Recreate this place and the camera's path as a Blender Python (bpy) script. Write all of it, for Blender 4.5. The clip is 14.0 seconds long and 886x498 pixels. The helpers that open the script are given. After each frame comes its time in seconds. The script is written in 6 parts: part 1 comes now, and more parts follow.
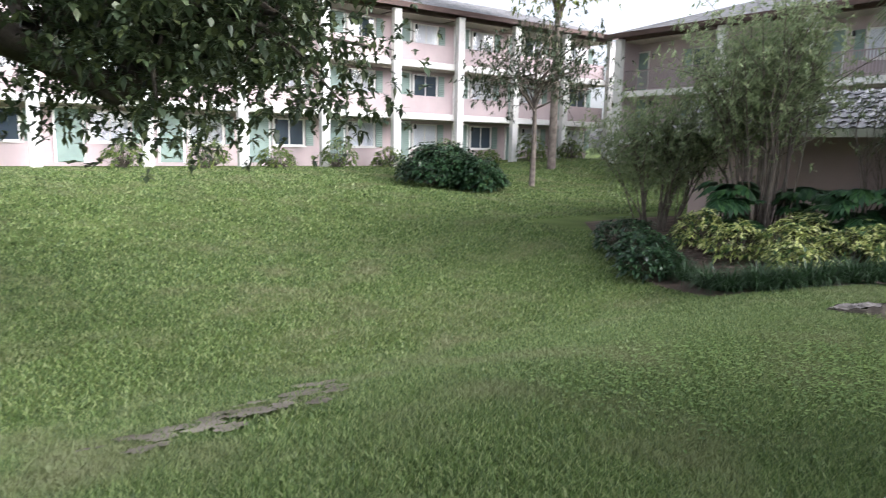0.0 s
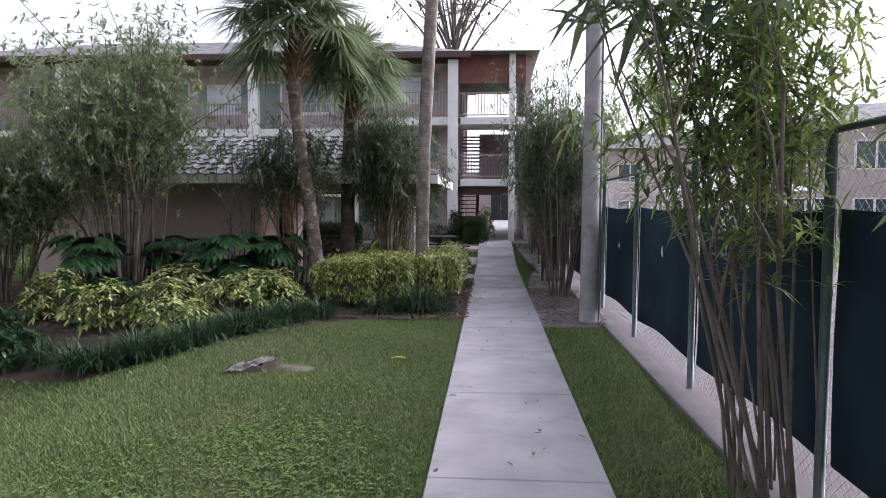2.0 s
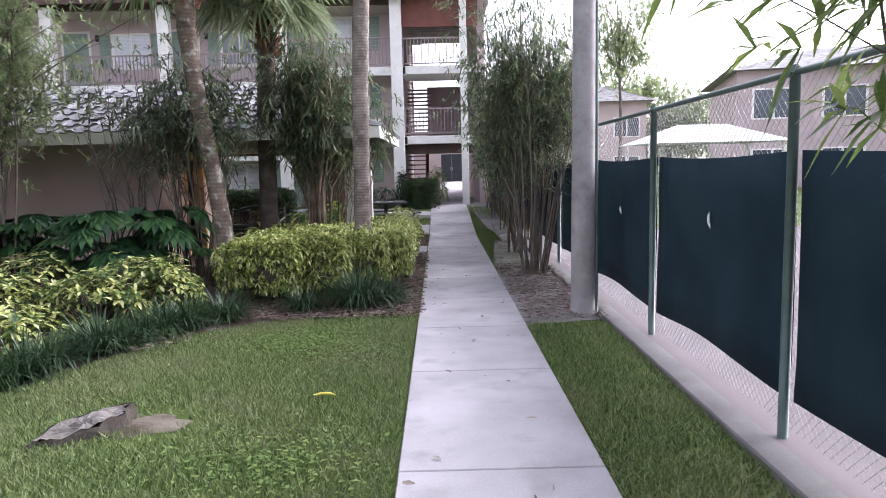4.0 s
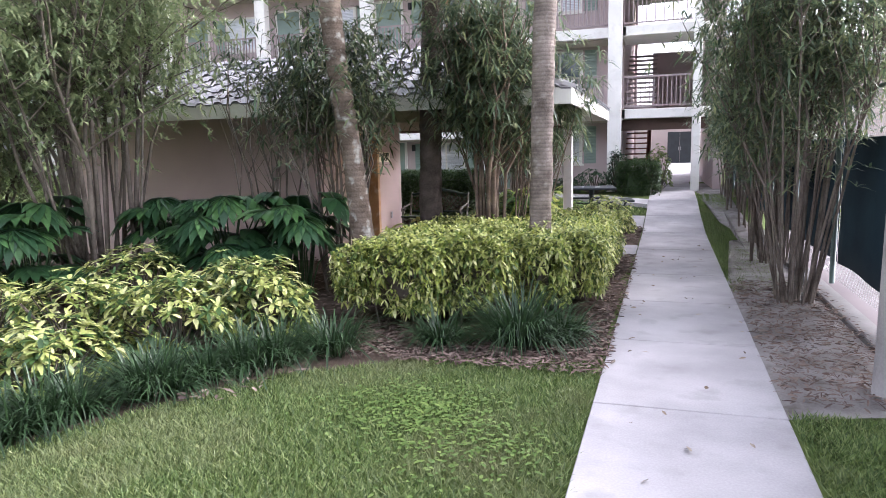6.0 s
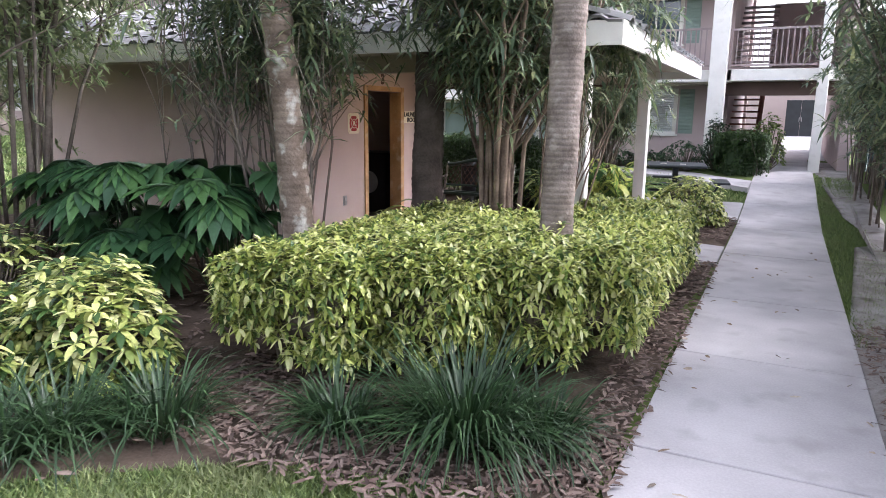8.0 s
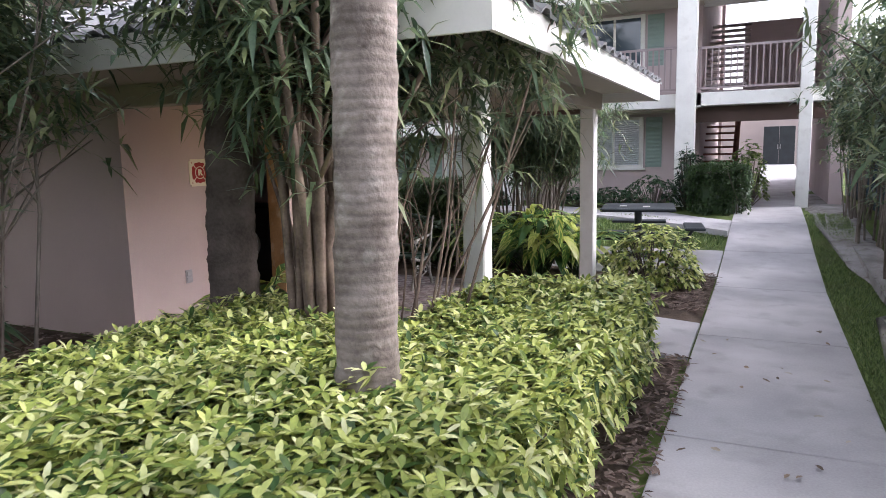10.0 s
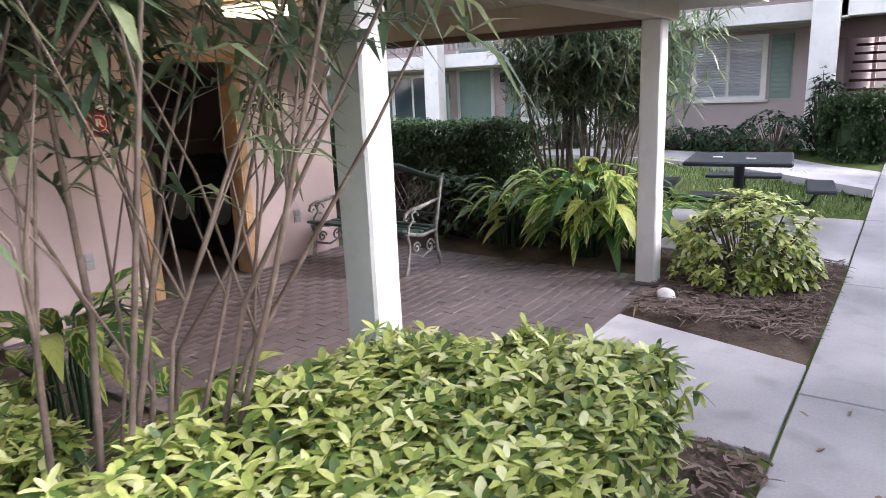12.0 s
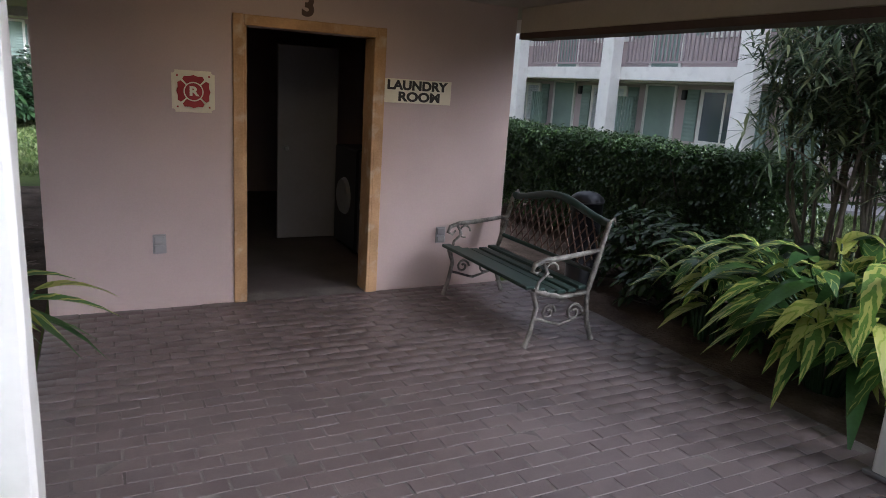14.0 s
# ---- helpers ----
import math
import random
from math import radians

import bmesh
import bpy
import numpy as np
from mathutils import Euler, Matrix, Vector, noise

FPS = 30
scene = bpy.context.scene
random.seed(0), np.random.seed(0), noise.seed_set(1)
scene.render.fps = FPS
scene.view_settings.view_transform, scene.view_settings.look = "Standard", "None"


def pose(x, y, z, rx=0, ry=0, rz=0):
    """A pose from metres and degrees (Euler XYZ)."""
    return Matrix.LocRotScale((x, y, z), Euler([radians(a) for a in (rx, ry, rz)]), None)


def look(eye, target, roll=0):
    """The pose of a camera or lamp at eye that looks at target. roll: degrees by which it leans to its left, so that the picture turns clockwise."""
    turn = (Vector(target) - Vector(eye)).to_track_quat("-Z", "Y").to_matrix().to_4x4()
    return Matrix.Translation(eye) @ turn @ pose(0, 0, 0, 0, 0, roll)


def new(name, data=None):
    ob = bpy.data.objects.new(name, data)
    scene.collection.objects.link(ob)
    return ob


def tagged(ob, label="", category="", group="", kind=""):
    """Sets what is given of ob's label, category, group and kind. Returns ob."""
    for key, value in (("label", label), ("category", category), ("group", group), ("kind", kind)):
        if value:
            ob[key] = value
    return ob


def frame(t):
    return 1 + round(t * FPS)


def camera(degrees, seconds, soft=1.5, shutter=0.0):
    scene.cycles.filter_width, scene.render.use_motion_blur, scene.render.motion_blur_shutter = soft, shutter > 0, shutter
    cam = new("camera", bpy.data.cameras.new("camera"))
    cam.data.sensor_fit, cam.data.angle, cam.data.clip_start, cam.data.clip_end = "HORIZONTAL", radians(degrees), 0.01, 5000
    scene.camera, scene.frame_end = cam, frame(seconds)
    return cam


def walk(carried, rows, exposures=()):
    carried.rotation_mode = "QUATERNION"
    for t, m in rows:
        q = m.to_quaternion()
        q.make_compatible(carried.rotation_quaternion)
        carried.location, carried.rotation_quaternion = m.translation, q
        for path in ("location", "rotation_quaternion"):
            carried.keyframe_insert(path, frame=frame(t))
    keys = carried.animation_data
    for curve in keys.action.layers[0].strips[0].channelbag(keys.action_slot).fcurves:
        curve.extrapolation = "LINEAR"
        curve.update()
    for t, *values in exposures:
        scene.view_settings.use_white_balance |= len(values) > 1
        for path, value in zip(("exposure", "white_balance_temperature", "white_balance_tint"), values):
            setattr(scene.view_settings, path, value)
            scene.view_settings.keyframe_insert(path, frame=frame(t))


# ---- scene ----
cam = camera(66.1, 14.0, soft=0.8, shutter=0.12)
PATH = [
    (0, (1.45, -3.27, 1.93), (-0.15, -2.109, 1.627), 1.2),
    (0.5, (0.865, -3.131, 1.888), (-0.33, -1.532, 1.76), 2.9),
    (1, (0.612, -2.816, 1.877), (-0.149, -0.968, 1.807), -0.9),
    (1.5, (0.504, -2.229, 1.854), (0.044, -0.285, 1.777), 0.4),
    (2, (0.415, -1.527, 1.811), (0.277, 0.464, 1.684), 0.2),
    (4.3, (0.276, 1.625, 1.726), (0.283, 3.61, 1.487), -1.4),
    (4.5, (0.271, 1.909, 1.708), (0.158, 3.894, 1.488), -2.4),
    (5, (0.289, 2.684, 1.696), (-0.103, 4.631, 1.465), -1.4),
    (5.5, (0.364, 3.364, 1.709), (-0.131, 5.288, 1.477), -2.7),
    (6, (0.451, 4.022, 1.705), (-0.169, 5.903, 1.425), -1.3),
    (6.5, (0.539, 4.675, 1.675), (-0.117, 6.537, 1.355), -2.5),
    (7, (0.591, 5.377, 1.668), (-0.204, 7.175, 1.3), -2.7),
    (7.1, (0.596, 5.519, 1.669), (-0.215, 7.306, 1.282), -1.9),
    (7.2, (0.599, 5.659, 1.669), (-0.209, 7.445, 1.273), -0.8),
    (9.3, (0.529, 8.542, 1.726), (-0.388, 10.287, 1.387), 0.7),
    (9.5, (0.498, 8.797, 1.702), (-0.368, 10.566, 1.353), 1.7),
    (10, (0.49, 9.534, 1.703), (-0.353, 11.326, 1.424), -1.3),
    (10.2, (0.472, 9.815, 1.698), (-0.423, 11.581, 1.415), -1.3),
    (10.5, (0.477, 10.22, 1.68), (-0.437, 11.965, 1.337), 0.0),
    (11, (0.482, 10.841, 1.667), (-0.438, 12.583, 1.32), -1.9),
    (11.5, (0.588, 11.439, 1.742), (-0.538, 13.035, 1.313), -3.3),
    (12, (0.434, 12.102, 1.722), (-0.692, 13.688, 1.26), -2.4),
    (12.5, (0.511, 12.771, 1.708), (-0.826, 14.191, 1.266), -0.3),
    (13, (0.429, 13.38, 1.753), (-0.956, 14.74, 1.27), 0.6),
    (13.2, (0.398, 13.598, 1.734), (-1.059, 14.882, 1.256), -0.4),
    (13.5, (0.309, 13.921, 1.728), (-1.296, 15.018, 1.259), 1.3),
    (14, (0.176, 14.41, 1.685), (-1.553, 15.305, 1.227), 3.7),
]
walk(cam, [(t, look(e, g, r)) for t, e, g, r in PATH],
     exposures=[(0, 1.6, 5950, 14), (0.5, 1.68, 5950, 14), (1.0, 1.5, 5950, 18), (1.5, 1.35, 5950, 21), (2.2, 1.5, 5950, 22), (4.3, 2.15, 5950, 22), (5.0, 2.3, 5950, 21), (7.0, 2.62, 5950, 20), (9.5, 2.45, 6000, 17), (11.0, 2.35, 5900, 20), (11.5, 2.42, 5900, 20), (12.0, 2.72, 5850, 19), (12.5, 2.42, 5800, 19), (13.0, 2.2, 5750, 19), (14.0, 1.82, 5650, 14)])


# ---- light ----
world = bpy.data.worlds.new("sky")
scene.world = world
world.use_nodes = True
_nt = world.node_tree
_sky = _nt.nodes.new("ShaderNodeTexSky")
_sky.sky_type = "NISHITA"
_sky.sun_disc = False
_sky.sun_elevation = radians(24)
_sky.sun_rotation = radians(60)
_sky.air_density = 1.0
_sky.dust_density = 4.0
_hs = _nt.nodes.new("ShaderNodeHueSaturation")
_hs.inputs["Saturation"].default_value = 0.22
_nt.links.new(_sky.outputs["Color"], _hs.inputs["Color"])
_nt.links.new(_hs.outputs["Color"], _nt.nodes["Background"].inputs["Color"])
_nt.nodes["Background"].inputs["Strength"].default_value = 0.15
sun = new("sun", bpy.data.lights.new("sun", "SUN"))
sun.data.energy, sun.data.angle, sun.data.color = 0.6, radians(25), (1.0, 0.95, 0.9)
sun.matrix_world = look((0, 0, 20), (-8.2, -4.8, 12), 0)

# ---- helpers of this scene ----
RNG = np.random.default_rng(7)


def smooth(a, b, v):
    t = np.clip((v - a) / (b - a), 0, 1)
    return t * t * (3 - 2 * t)


def gz(x, y):
    """Height of the ground."""
    dip = -0.62 * smooth(-2.0, -6.0, x) * (1 - smooth(-11, -22, x)) * (1 - smooth(4.5, 9.5, y))
    west = 0.85 * smooth(-12, -26, x)
    north = 0.45 * smooth(18.0, 25.0, y) * (1 - 0.95 * smooth(-5.0, -9.0, x) * (1 - smooth(-16.0, -24.0, x)))
    return dip + west + north


def mesh_object(name, bm, mat, smooth_shade=False):
    me = bpy.data.meshes.new(name)
    bm.to_mesh(me)
    bm.free()
    if mat:
        me.materials.append(mat)
    if smooth_shade:
        me.polygons.foreach_set("use_smooth", [True] * len(me.polygons))
    return new(name, me)


def part(name, bm, mat, parent, label="", smooth_shade=False):
    ob = mesh_object(name, bm, mat, smooth_shade)
    ob.parent = parent
    if label:
        ob["label"] = label
    return ob


def thing(name, x, y, z, label, category, group="", turn=0):
    ob = new(name)
    ob.empty_display_size = 0.2
    ob.matrix_basis = pose(x, y, z, 0, 0, turn)
    return tagged(ob, label, category, group)


def structure(ob, label=""):
    return tagged(ob, label, kind="structure")


def cube(bm, x0, y0, z0, x1, y1, z1, bevel=0.0, m=None):
    r = bmesh.ops.create_cube(bm, size=1, matrix=Matrix.Translation(((x0 + x1) / 2, (y0 + y1) / 2, (z0 + z1) / 2)) @ Matrix.Diagonal((abs(x1 - x0), abs(y1 - y0), abs(z1 - z0), 1)))
    vs = r["verts"]
    if bevel:
        es = list({e for v in vs for e in v.link_edges})
        rr = bmesh.ops.bevel(bm, geom=es, offset=bevel, segments=1, affect="EDGES", profile=0.5)
        vs = [v for v in rr["verts"] if v.is_valid] + [v for v in vs if v.is_valid]
    if m is not None:
        bmesh.ops.transform(bm, matrix=m, verts=list(set(vs)))
    return vs


def boxed(x0, y0, z0, x1, y1, z1, bevel=0.0, m=None):
    bm = bmesh.new()
    cube(bm, x0, y0, z0, x1, y1, z1, bevel, m)
    return bm


def tube(bm, pts, radii, sides=8, cap=True):
    """A tapered tube through points."""
    rings = []
    n = len(pts)
    pts = [Vector(p) for p in pts]
    ref = Vector((0.31, 0.87, 0.12)).normalized()
    for i, p in enumerate(pts):
        d = (pts[min(i + 1, n - 1)] - pts[max(i - 1, 0)]).normalized()
        u = d.cross(ref)
        if u.length < 0.05:
            u = d.cross(Vector((1, 0, 0.2)))
        u.normalize()
        v = d.cross(u)
        r = radii[i] if hasattr(radii, "__len__") else radii
        rings.append([bm.verts.new(p + r * (math.cos(a) * u + math.sin(a) * v)) for a in [2 * math.pi * k / sides for k in range(sides)]])
    for a, b in zip(rings, rings[1:]):
        for k in range(sides):
            f = bm.faces.new((a[k], a[(k + 1) % sides], b[(k + 1) % sides], b[k]))
            f.smooth = True
    if cap:
        bm.faces.new(rings[0])
        bm.faces.new(rings[-1][::-1])


def array_mesh(name, verts, nper, faces, mat):
    """Many equal pieces: verts (N, nper, 3); faces: vertex lists of one piece, all with the same number of corners."""
    n = len(verts)
    me = bpy.data.meshes.new(name)
    faces = np.array(faces, dtype=np.int32)
    nf, k = faces.shape
    idx = (faces[None] + (np.arange(n) * nper)[:, None, None]).reshape(-1).astype(np.int32)
    me.vertices.add(n * nper)
    me.vertices.foreach_set("co", np.ascontiguousarray(verts, dtype=np.float32).reshape(-1))
    me.loops.add(len(idx))
    me.loops.foreach_set("vertex_index", idx)
    me.polygons.add(n * nf)
    me.polygons.foreach_set("loop_start", (np.arange(n * nf) * k).astype(np.int32))
    me.update(calc_edges=True)
    me.validate()
    me.materials.append(mat)
    return me


def unit(a):
    return a / np.maximum(np.linalg.norm(a, axis=-1, keepdims=True), 1e-6)


def ribbons(name, P, D, L, W, mat, droop=0.3, segs=2, profile=(0.25, 1.0, 0.0), fold=0.25, roll=None):
    """Leaves: start points P, directions D, lengths L, widths W; they bend down by droop."""
    N = len(P)
    P, D = np.asarray(P, float), unit(np.asarray(D, float))
    L = np.broadcast_to(np.asarray(L, float), (N,))
    W = np.broadcast_to(np.asarray(W, float), (N,))
    droop = np.broadcast_to(np.asarray(droop, float), (N,))
    side = np.cross(D, np.array([0, 0, 1.0]))
    weak = np.linalg.norm(side, axis=1) < 0.1
    side[weak] = RNG.normal(size=(weak.sum(), 3))
    side = unit(side)
    up = unit(np.cross(side, D))
    if roll is not None:
        c, s = np.cos(roll)[:, None], np.sin(roll)[:, None]
        side, up = side * c + up * s, up * c - side * s
    rows = []
    for i in range(segs + 1):
        t = i / segs
        c = P + D * (L * t)[:, None]
        c[:, 2] -= droop * L * t * t
        w = W * 0.5 * profile[i]
        rows.append(c + side * w[:, None] + up * (fold * w)[:, None])
        rows.append(c)
        rows.append(c - side * w[:, None] + up * (fold * w)[:, None])
    V = np.stack(rows, axis=1)
    F = []
    for i in range(segs):
        a = 3 * i
        F += [(a, a + 1, a + 4, a + 3), (a + 1, a + 2, a + 5, a + 4)]
    me = array_mesh(name, V, 3 * (segs + 1), F, mat)
    uv = np.array([((k % 3) / 2, (k // 3) / segs) for f in F for k in f], dtype=np.float32)
    if len(me.loops) == N * len(uv):
        me.uv_layers.new(name="leaf").data.foreach_set("uv", np.tile(uv, (N, 1)).reshape(-1))
    return me


def leaf_part(name, me, parent, label=""):
    ob = new(name, me)
    ob.parent = parent
    if label:
        ob["label"] = label
    return ob


def rand_dirs(n, zmin=-1.0, zmax=1.0):
    z = RNG.uniform(zmin, zmax, n)
    a = RNG.uniform(0, 2 * np.pi, n)
    r = np.sqrt(np.maximum(0, 1 - z * z))
    return np.stack([r * np.cos(a), r * np.sin(a), z], 1)


# ---- materials ----
def material(name, color, rough=0.7, var=0.25, scale=3.0, fine=40.0, bump=0.2, metal=0.0, color2=None, spec=0.4, bumpdist=0.01, wear=None, wear_amt=0.5):
    """A surface with large stains, fine grain and relief."""
    m = bpy.data.materials.new(name)
    m.use_nodes = True
    nt = m.node_tree
    b = nt.nodes["Principled BSDF"]
    b.inputs["Roughness"].default_value = rough
    b.inputs["Metallic"].default_value = metal
    b.inputs["Specular IOR Level"].default_value = spec
    tc = nt.nodes.new("ShaderNodeTexCoord")
    geo = nt.nodes.new("ShaderNodeNewGeometry")
    n1 = nt.nodes.new("ShaderNodeTexNoise")
    n1.inputs["Scale"].default_value, n1.inputs["Detail"].default_value = scale, 6
    n2 = nt.nodes.new("ShaderNodeTexNoise")
    n2.inputs["Scale"].default_value, n2.inputs["Detail"].default_value = fine, 4
    for n in (n1, n2):
        nt.links.new(geo.outputs["Position"], n.inputs["Vector"])
    add = nt.nodes.new("ShaderNodeMath")
    add.operation = "MULTIPLY_ADD"
    add.inputs[1].default_value = 0.35
    nt.links.new(n2.outputs["Fac"], add.inputs[0])
    nt.links.new(n1.outputs["Fac"], add.inputs[2])
    ramp = nt.nodes.new("ShaderNodeValToRGB")
    c1 = tuple(c * (1 - var) for c in color)
    c2 = color2 or tuple(min(1, c * (1 + var)) for c in color)
    ramp.color_ramp.elements[0].position, ramp.color_ramp.elements[1].position = 0.45, 0.9
    ramp.color_ramp.elements[0].color, ramp.color_ramp.elements[1].color = (*c1, 1), (*c2, 1)
    nt.links.new(add.outputs[0], ramp.inputs["Fac"])
    out = ramp.outputs["Color"]
    if wear:
        n3 = nt.nodes.new("ShaderNodeTexNoise")
        n3.inputs["Scale"].default_value, n3.inputs["Detail"].default_value = scale * 2.3, 8
        nt.links.new(geo.outputs["Position"], n3.inputs["Vector"])
        r3 = nt.nodes.new("ShaderNodeValToRGB")
        r3.color_ramp.elements[0].position, r3.color_ramp.elements[1].position = 0.55, 0.72
        nt.links.new(n3.outputs["Fac"], r3.inputs["Fac"])
        mu = nt.nodes.new("ShaderNodeMath")
        mu.operation = "MULTIPLY"
        mu.inputs[1].default_value = wear_amt
        nt.links.new(r3.outputs["Color"], mu.inputs[0])
        mx = nt.nodes.new("ShaderNodeMix")
        mx.data_type = "RGBA"
        nt.links.new(mu.outputs[0], mx.inputs["Factor"])
        nt.links.new(out, mx.inputs["A"])
        mx.inputs["B"].default_value = (*wear, 1)
        out = mx.outputs["Result"]
    nt.links.new(out, b.inputs["Base Color"])
    if bump:
        bp = nt.nodes.new("ShaderNodeBump")
        bp.inputs["Strength"].default_value = bump
        bp.inputs["Distance"].default_value = bumpdist
        nt.links.new(add.outputs[0], bp.inputs["Height"])
        nt.links.new(bp.outputs["Normal"], b.inputs["Normal"])
    return m


def leaf_material(name, colors, rough=0.45, trans=0.3, stripe=None, patch=None):
    """Leaves whose colour varies from leaf to leaf."""
    m = bpy.data.materials.new(name)
    m.use_nodes = True
    nt = m.node_tree
    b = nt.nodes["Principled BSDF"]
    b.inputs["Roughness"].default_value = rough
    geo = nt.nodes.new("ShaderNodeNewGeometry")
    ramp = nt.nodes.new("ShaderNodeValToRGB")
    e = ramp.color_ramp.elements
    while len(e) < len(colors):
        e.new(0.5)
    for k, c in enumerate(colors):
        e[k].position = k / (len(colors) - 1)
        e[k].color = (*c, 1)
    nt.links.new(geo.outputs["Random Per Island"], ramp.inputs["Fac"])
    no = nt.nodes.new("ShaderNodeTexNoise")
    no.inputs["Scale"].default_value = 60
    nt.links.new(geo.outputs["Position"], no.inputs["Vector"])
    mx = nt.nodes.new("ShaderNodeMix")
    mx.data_type, mx.blend_type = "RGBA", "OVERLAY"
    mx.inputs["Factor"].default_value = 0.35
    nt.links.new(ramp.outputs["Color"], mx.inputs["A"])
    nt.links.new(no.outputs["Fac"], mx.inputs["B"])
    col = mx.outputs["Result"]
    if patch:
        pn = nt.nodes.new("ShaderNodeTexNoise")
        pn.inputs["Scale"].default_value, pn.inputs["Detail"].default_value = 0.9, 5
        nt.links.new(geo.outputs["Position"], pn.inputs["Vector"])
        pr = nt.nodes.new("ShaderNodeValToRGB")
        pr.color_ramp.elements[0].position, pr.color_ramp.elements[1].position = 0.48, 0.75
        nt.links.new(pn.outputs["Fac"], pr.inputs["Fac"])
        m3 = nt.nodes.new("ShaderNodeMix")
        m3.data_type = "RGBA"
        nt.links.new(pr.outputs["Color"], m3.inputs["Factor"])
        nt.links.new(col, m3.inputs["A"])
        m3.inputs["B"].default_value = (*patch, 1)
        col = m3.outputs["Result"]
    if stripe:
        # pale streaks that run out from the midrib, stronger on some leaves than on others
        def node(op, x, y=None):
            q = nt.nodes.new("ShaderNodeMath")
            q.operation = op
            for i, val in enumerate((x, y)):
                if val is None:
                    continue
                if isinstance(val, (int, float)):
                    q.inputs[i].default_value = val
                else:
                    nt.links.new(val, q.inputs[i])
            return q.outputs[0]
        uvn = nt.nodes.new("ShaderNodeUVMap")
        uvn.uv_map = "leaf"
        sep = nt.nodes.new("ShaderNodeSeparateXYZ")
        nt.links.new(uvn.outputs["UV"], sep.inputs[0])
        off = node("ABSOLUTE", node("SUBTRACT", sep.outputs["X"], 0.5))
        wob = nt.nodes.new("ShaderNodeTexNoise")
        wob.inputs["Scale"].default_value = 14
        nt.links.new(geo.outputs["Position"], wob.inputs["Vector"])
        ph = node("ADD", node("SUBTRACT", node("MULTIPLY", sep.outputs["Y"], stripe[1]), node("MULTIPLY", off, stripe[1] * 0.55)), node("MULTIPLY", wob.outputs["Fac"], 7.0))
        lev = node("ADD", node("SINE", ph), node("MULTIPLY", node("SUBTRACT", geo.outputs["Random Per Island"], 0.38), 2.4))
        rr = nt.nodes.new("ShaderNodeValToRGB")
        rr.color_ramp.elements[0].position, rr.color_ramp.elements[1].position = 0.35, 0.75
        nt.links.new(lev, rr.inputs["Fac"])
        m2 = nt.nodes.new("ShaderNodeMix")
        m2.data_type = "RGBA"
        nt.links.new(rr.outputs["Color"], m2.inputs["Factor"])
        nt.links.new(col, m2.inputs["A"])
        m2.inputs["B"].default_value = (*stripe[0], 1)
        col = m2.outputs["Result"]
    nt.links.new(col, b.inputs["Base Color"])
    tr = nt.nodes.new("ShaderNodeBsdfTranslucent")
    nt.links.new(col, tr.inputs["Color"])
    ms = nt.nodes.new("ShaderNodeMixShader")
    ms.inputs["Fac"].default_value = trans
    nt.links.new(b.outputs["BSDF"], ms.inputs[1])
    nt.links.new(tr.outputs["BSDF"], ms.inputs[2])
    nt.links.new(ms.outputs["Shader"], nt.nodes["Material Output"].inputs["Surface"])
    return m


def piece_material(name, colors, rough=0.8, bump=0.3, fine=60):
    """Pieces whose colour varies by object."""
    m = material(name, colors[0], rough, 0.3, 2.2, fine, bump, wear=tuple(c * 0.5 for c in colors[0]), wear_amt=0.7)
    nt = m.node_tree
    b = nt.nodes["Principled BSDF"]
    src = b.inputs["Base Color"].links[0].from_socket
    oi = nt.nodes.new("ShaderNodeObjectInfo")
    ramp = nt.nodes.new("ShaderNodeValToRGB")
    e = ramp.color_ramp.elements
    while len(e) < len(colors):
        e.new(0.5)
    for k, c in enumerate(colors):
        e[k].position = k / (len(colors) - 1)
        e[k].color = (*c, 1)
    nt.links.new(oi.outputs["Random"], ramp.inputs["Fac"])
    mx = nt.nodes.new("ShaderNodeMix")
    mx.data_type = "RGBA"
    mx.inputs["Factor"].default_value = 0.45
    nt.links.new(src, mx.inputs["A"])
    nt.links.new(ramp.outputs["Color"], mx.inputs["B"])
    nt.links.new(mx.outputs["Result"], b.inputs["Base Color"])
    return m


def glow(name, color, strength):
    m = bpy.data.materials.new(name)
    m.use_nodes = True
    b = m.node_tree.nodes["Principled BSDF"]
    b.inputs["Base Color"].default_value = (*color, 1)
    b.inputs["Emission Color"].default_value = (*color, 1)
    b.inputs["Emission Strength"].default_value = strength
    return m


def glass_material(name, color=(0.05, 0.07, 0.09)):
    m = bpy.data.materials.new(name)
    m.use_nodes = True
    b = m.node_tree.nodes["Principled BSDF"]
    b.inputs["Base Color"].default_value = (*color, 1)
    b.inputs["Roughness"].default_value = 0.06
    b.inputs["Specular IOR Level"].default_value = 0.8
    return m


M_LAWN = material("lawn_soil", (0.085, 0.125, 0.036), 0.95, 0.35, 0.7, 22, 0.6, color2=(0.13, 0.17, 0.05), spec=0.1, wear=(0.16, 0.14, 0.08), wear_amt=0.25)
M_CONC = material("pavement_concrete", (0.40, 0.38, 0.39), 0.85, 0.16, 1.3, 70, 0.35, color2=(0.52, 0.50, 0.51), spec=0.2, bumpdist=0.004, wear=(0.29, 0.275, 0.27), wear_amt=0.6)
M_KERB = material("kerb_concrete", (0.16, 0.152, 0.15), 0.9, 0.25, 2.0, 50, 0.4, spec=0.2)
M_DIRT = material("mulch_soil", (0.07, 0.05, 0.04), 0.95, 0.4, 3.0, 45, 0.8, color2=(0.15, 0.115, 0.09), spec=0.1, bumpdist=0.03)
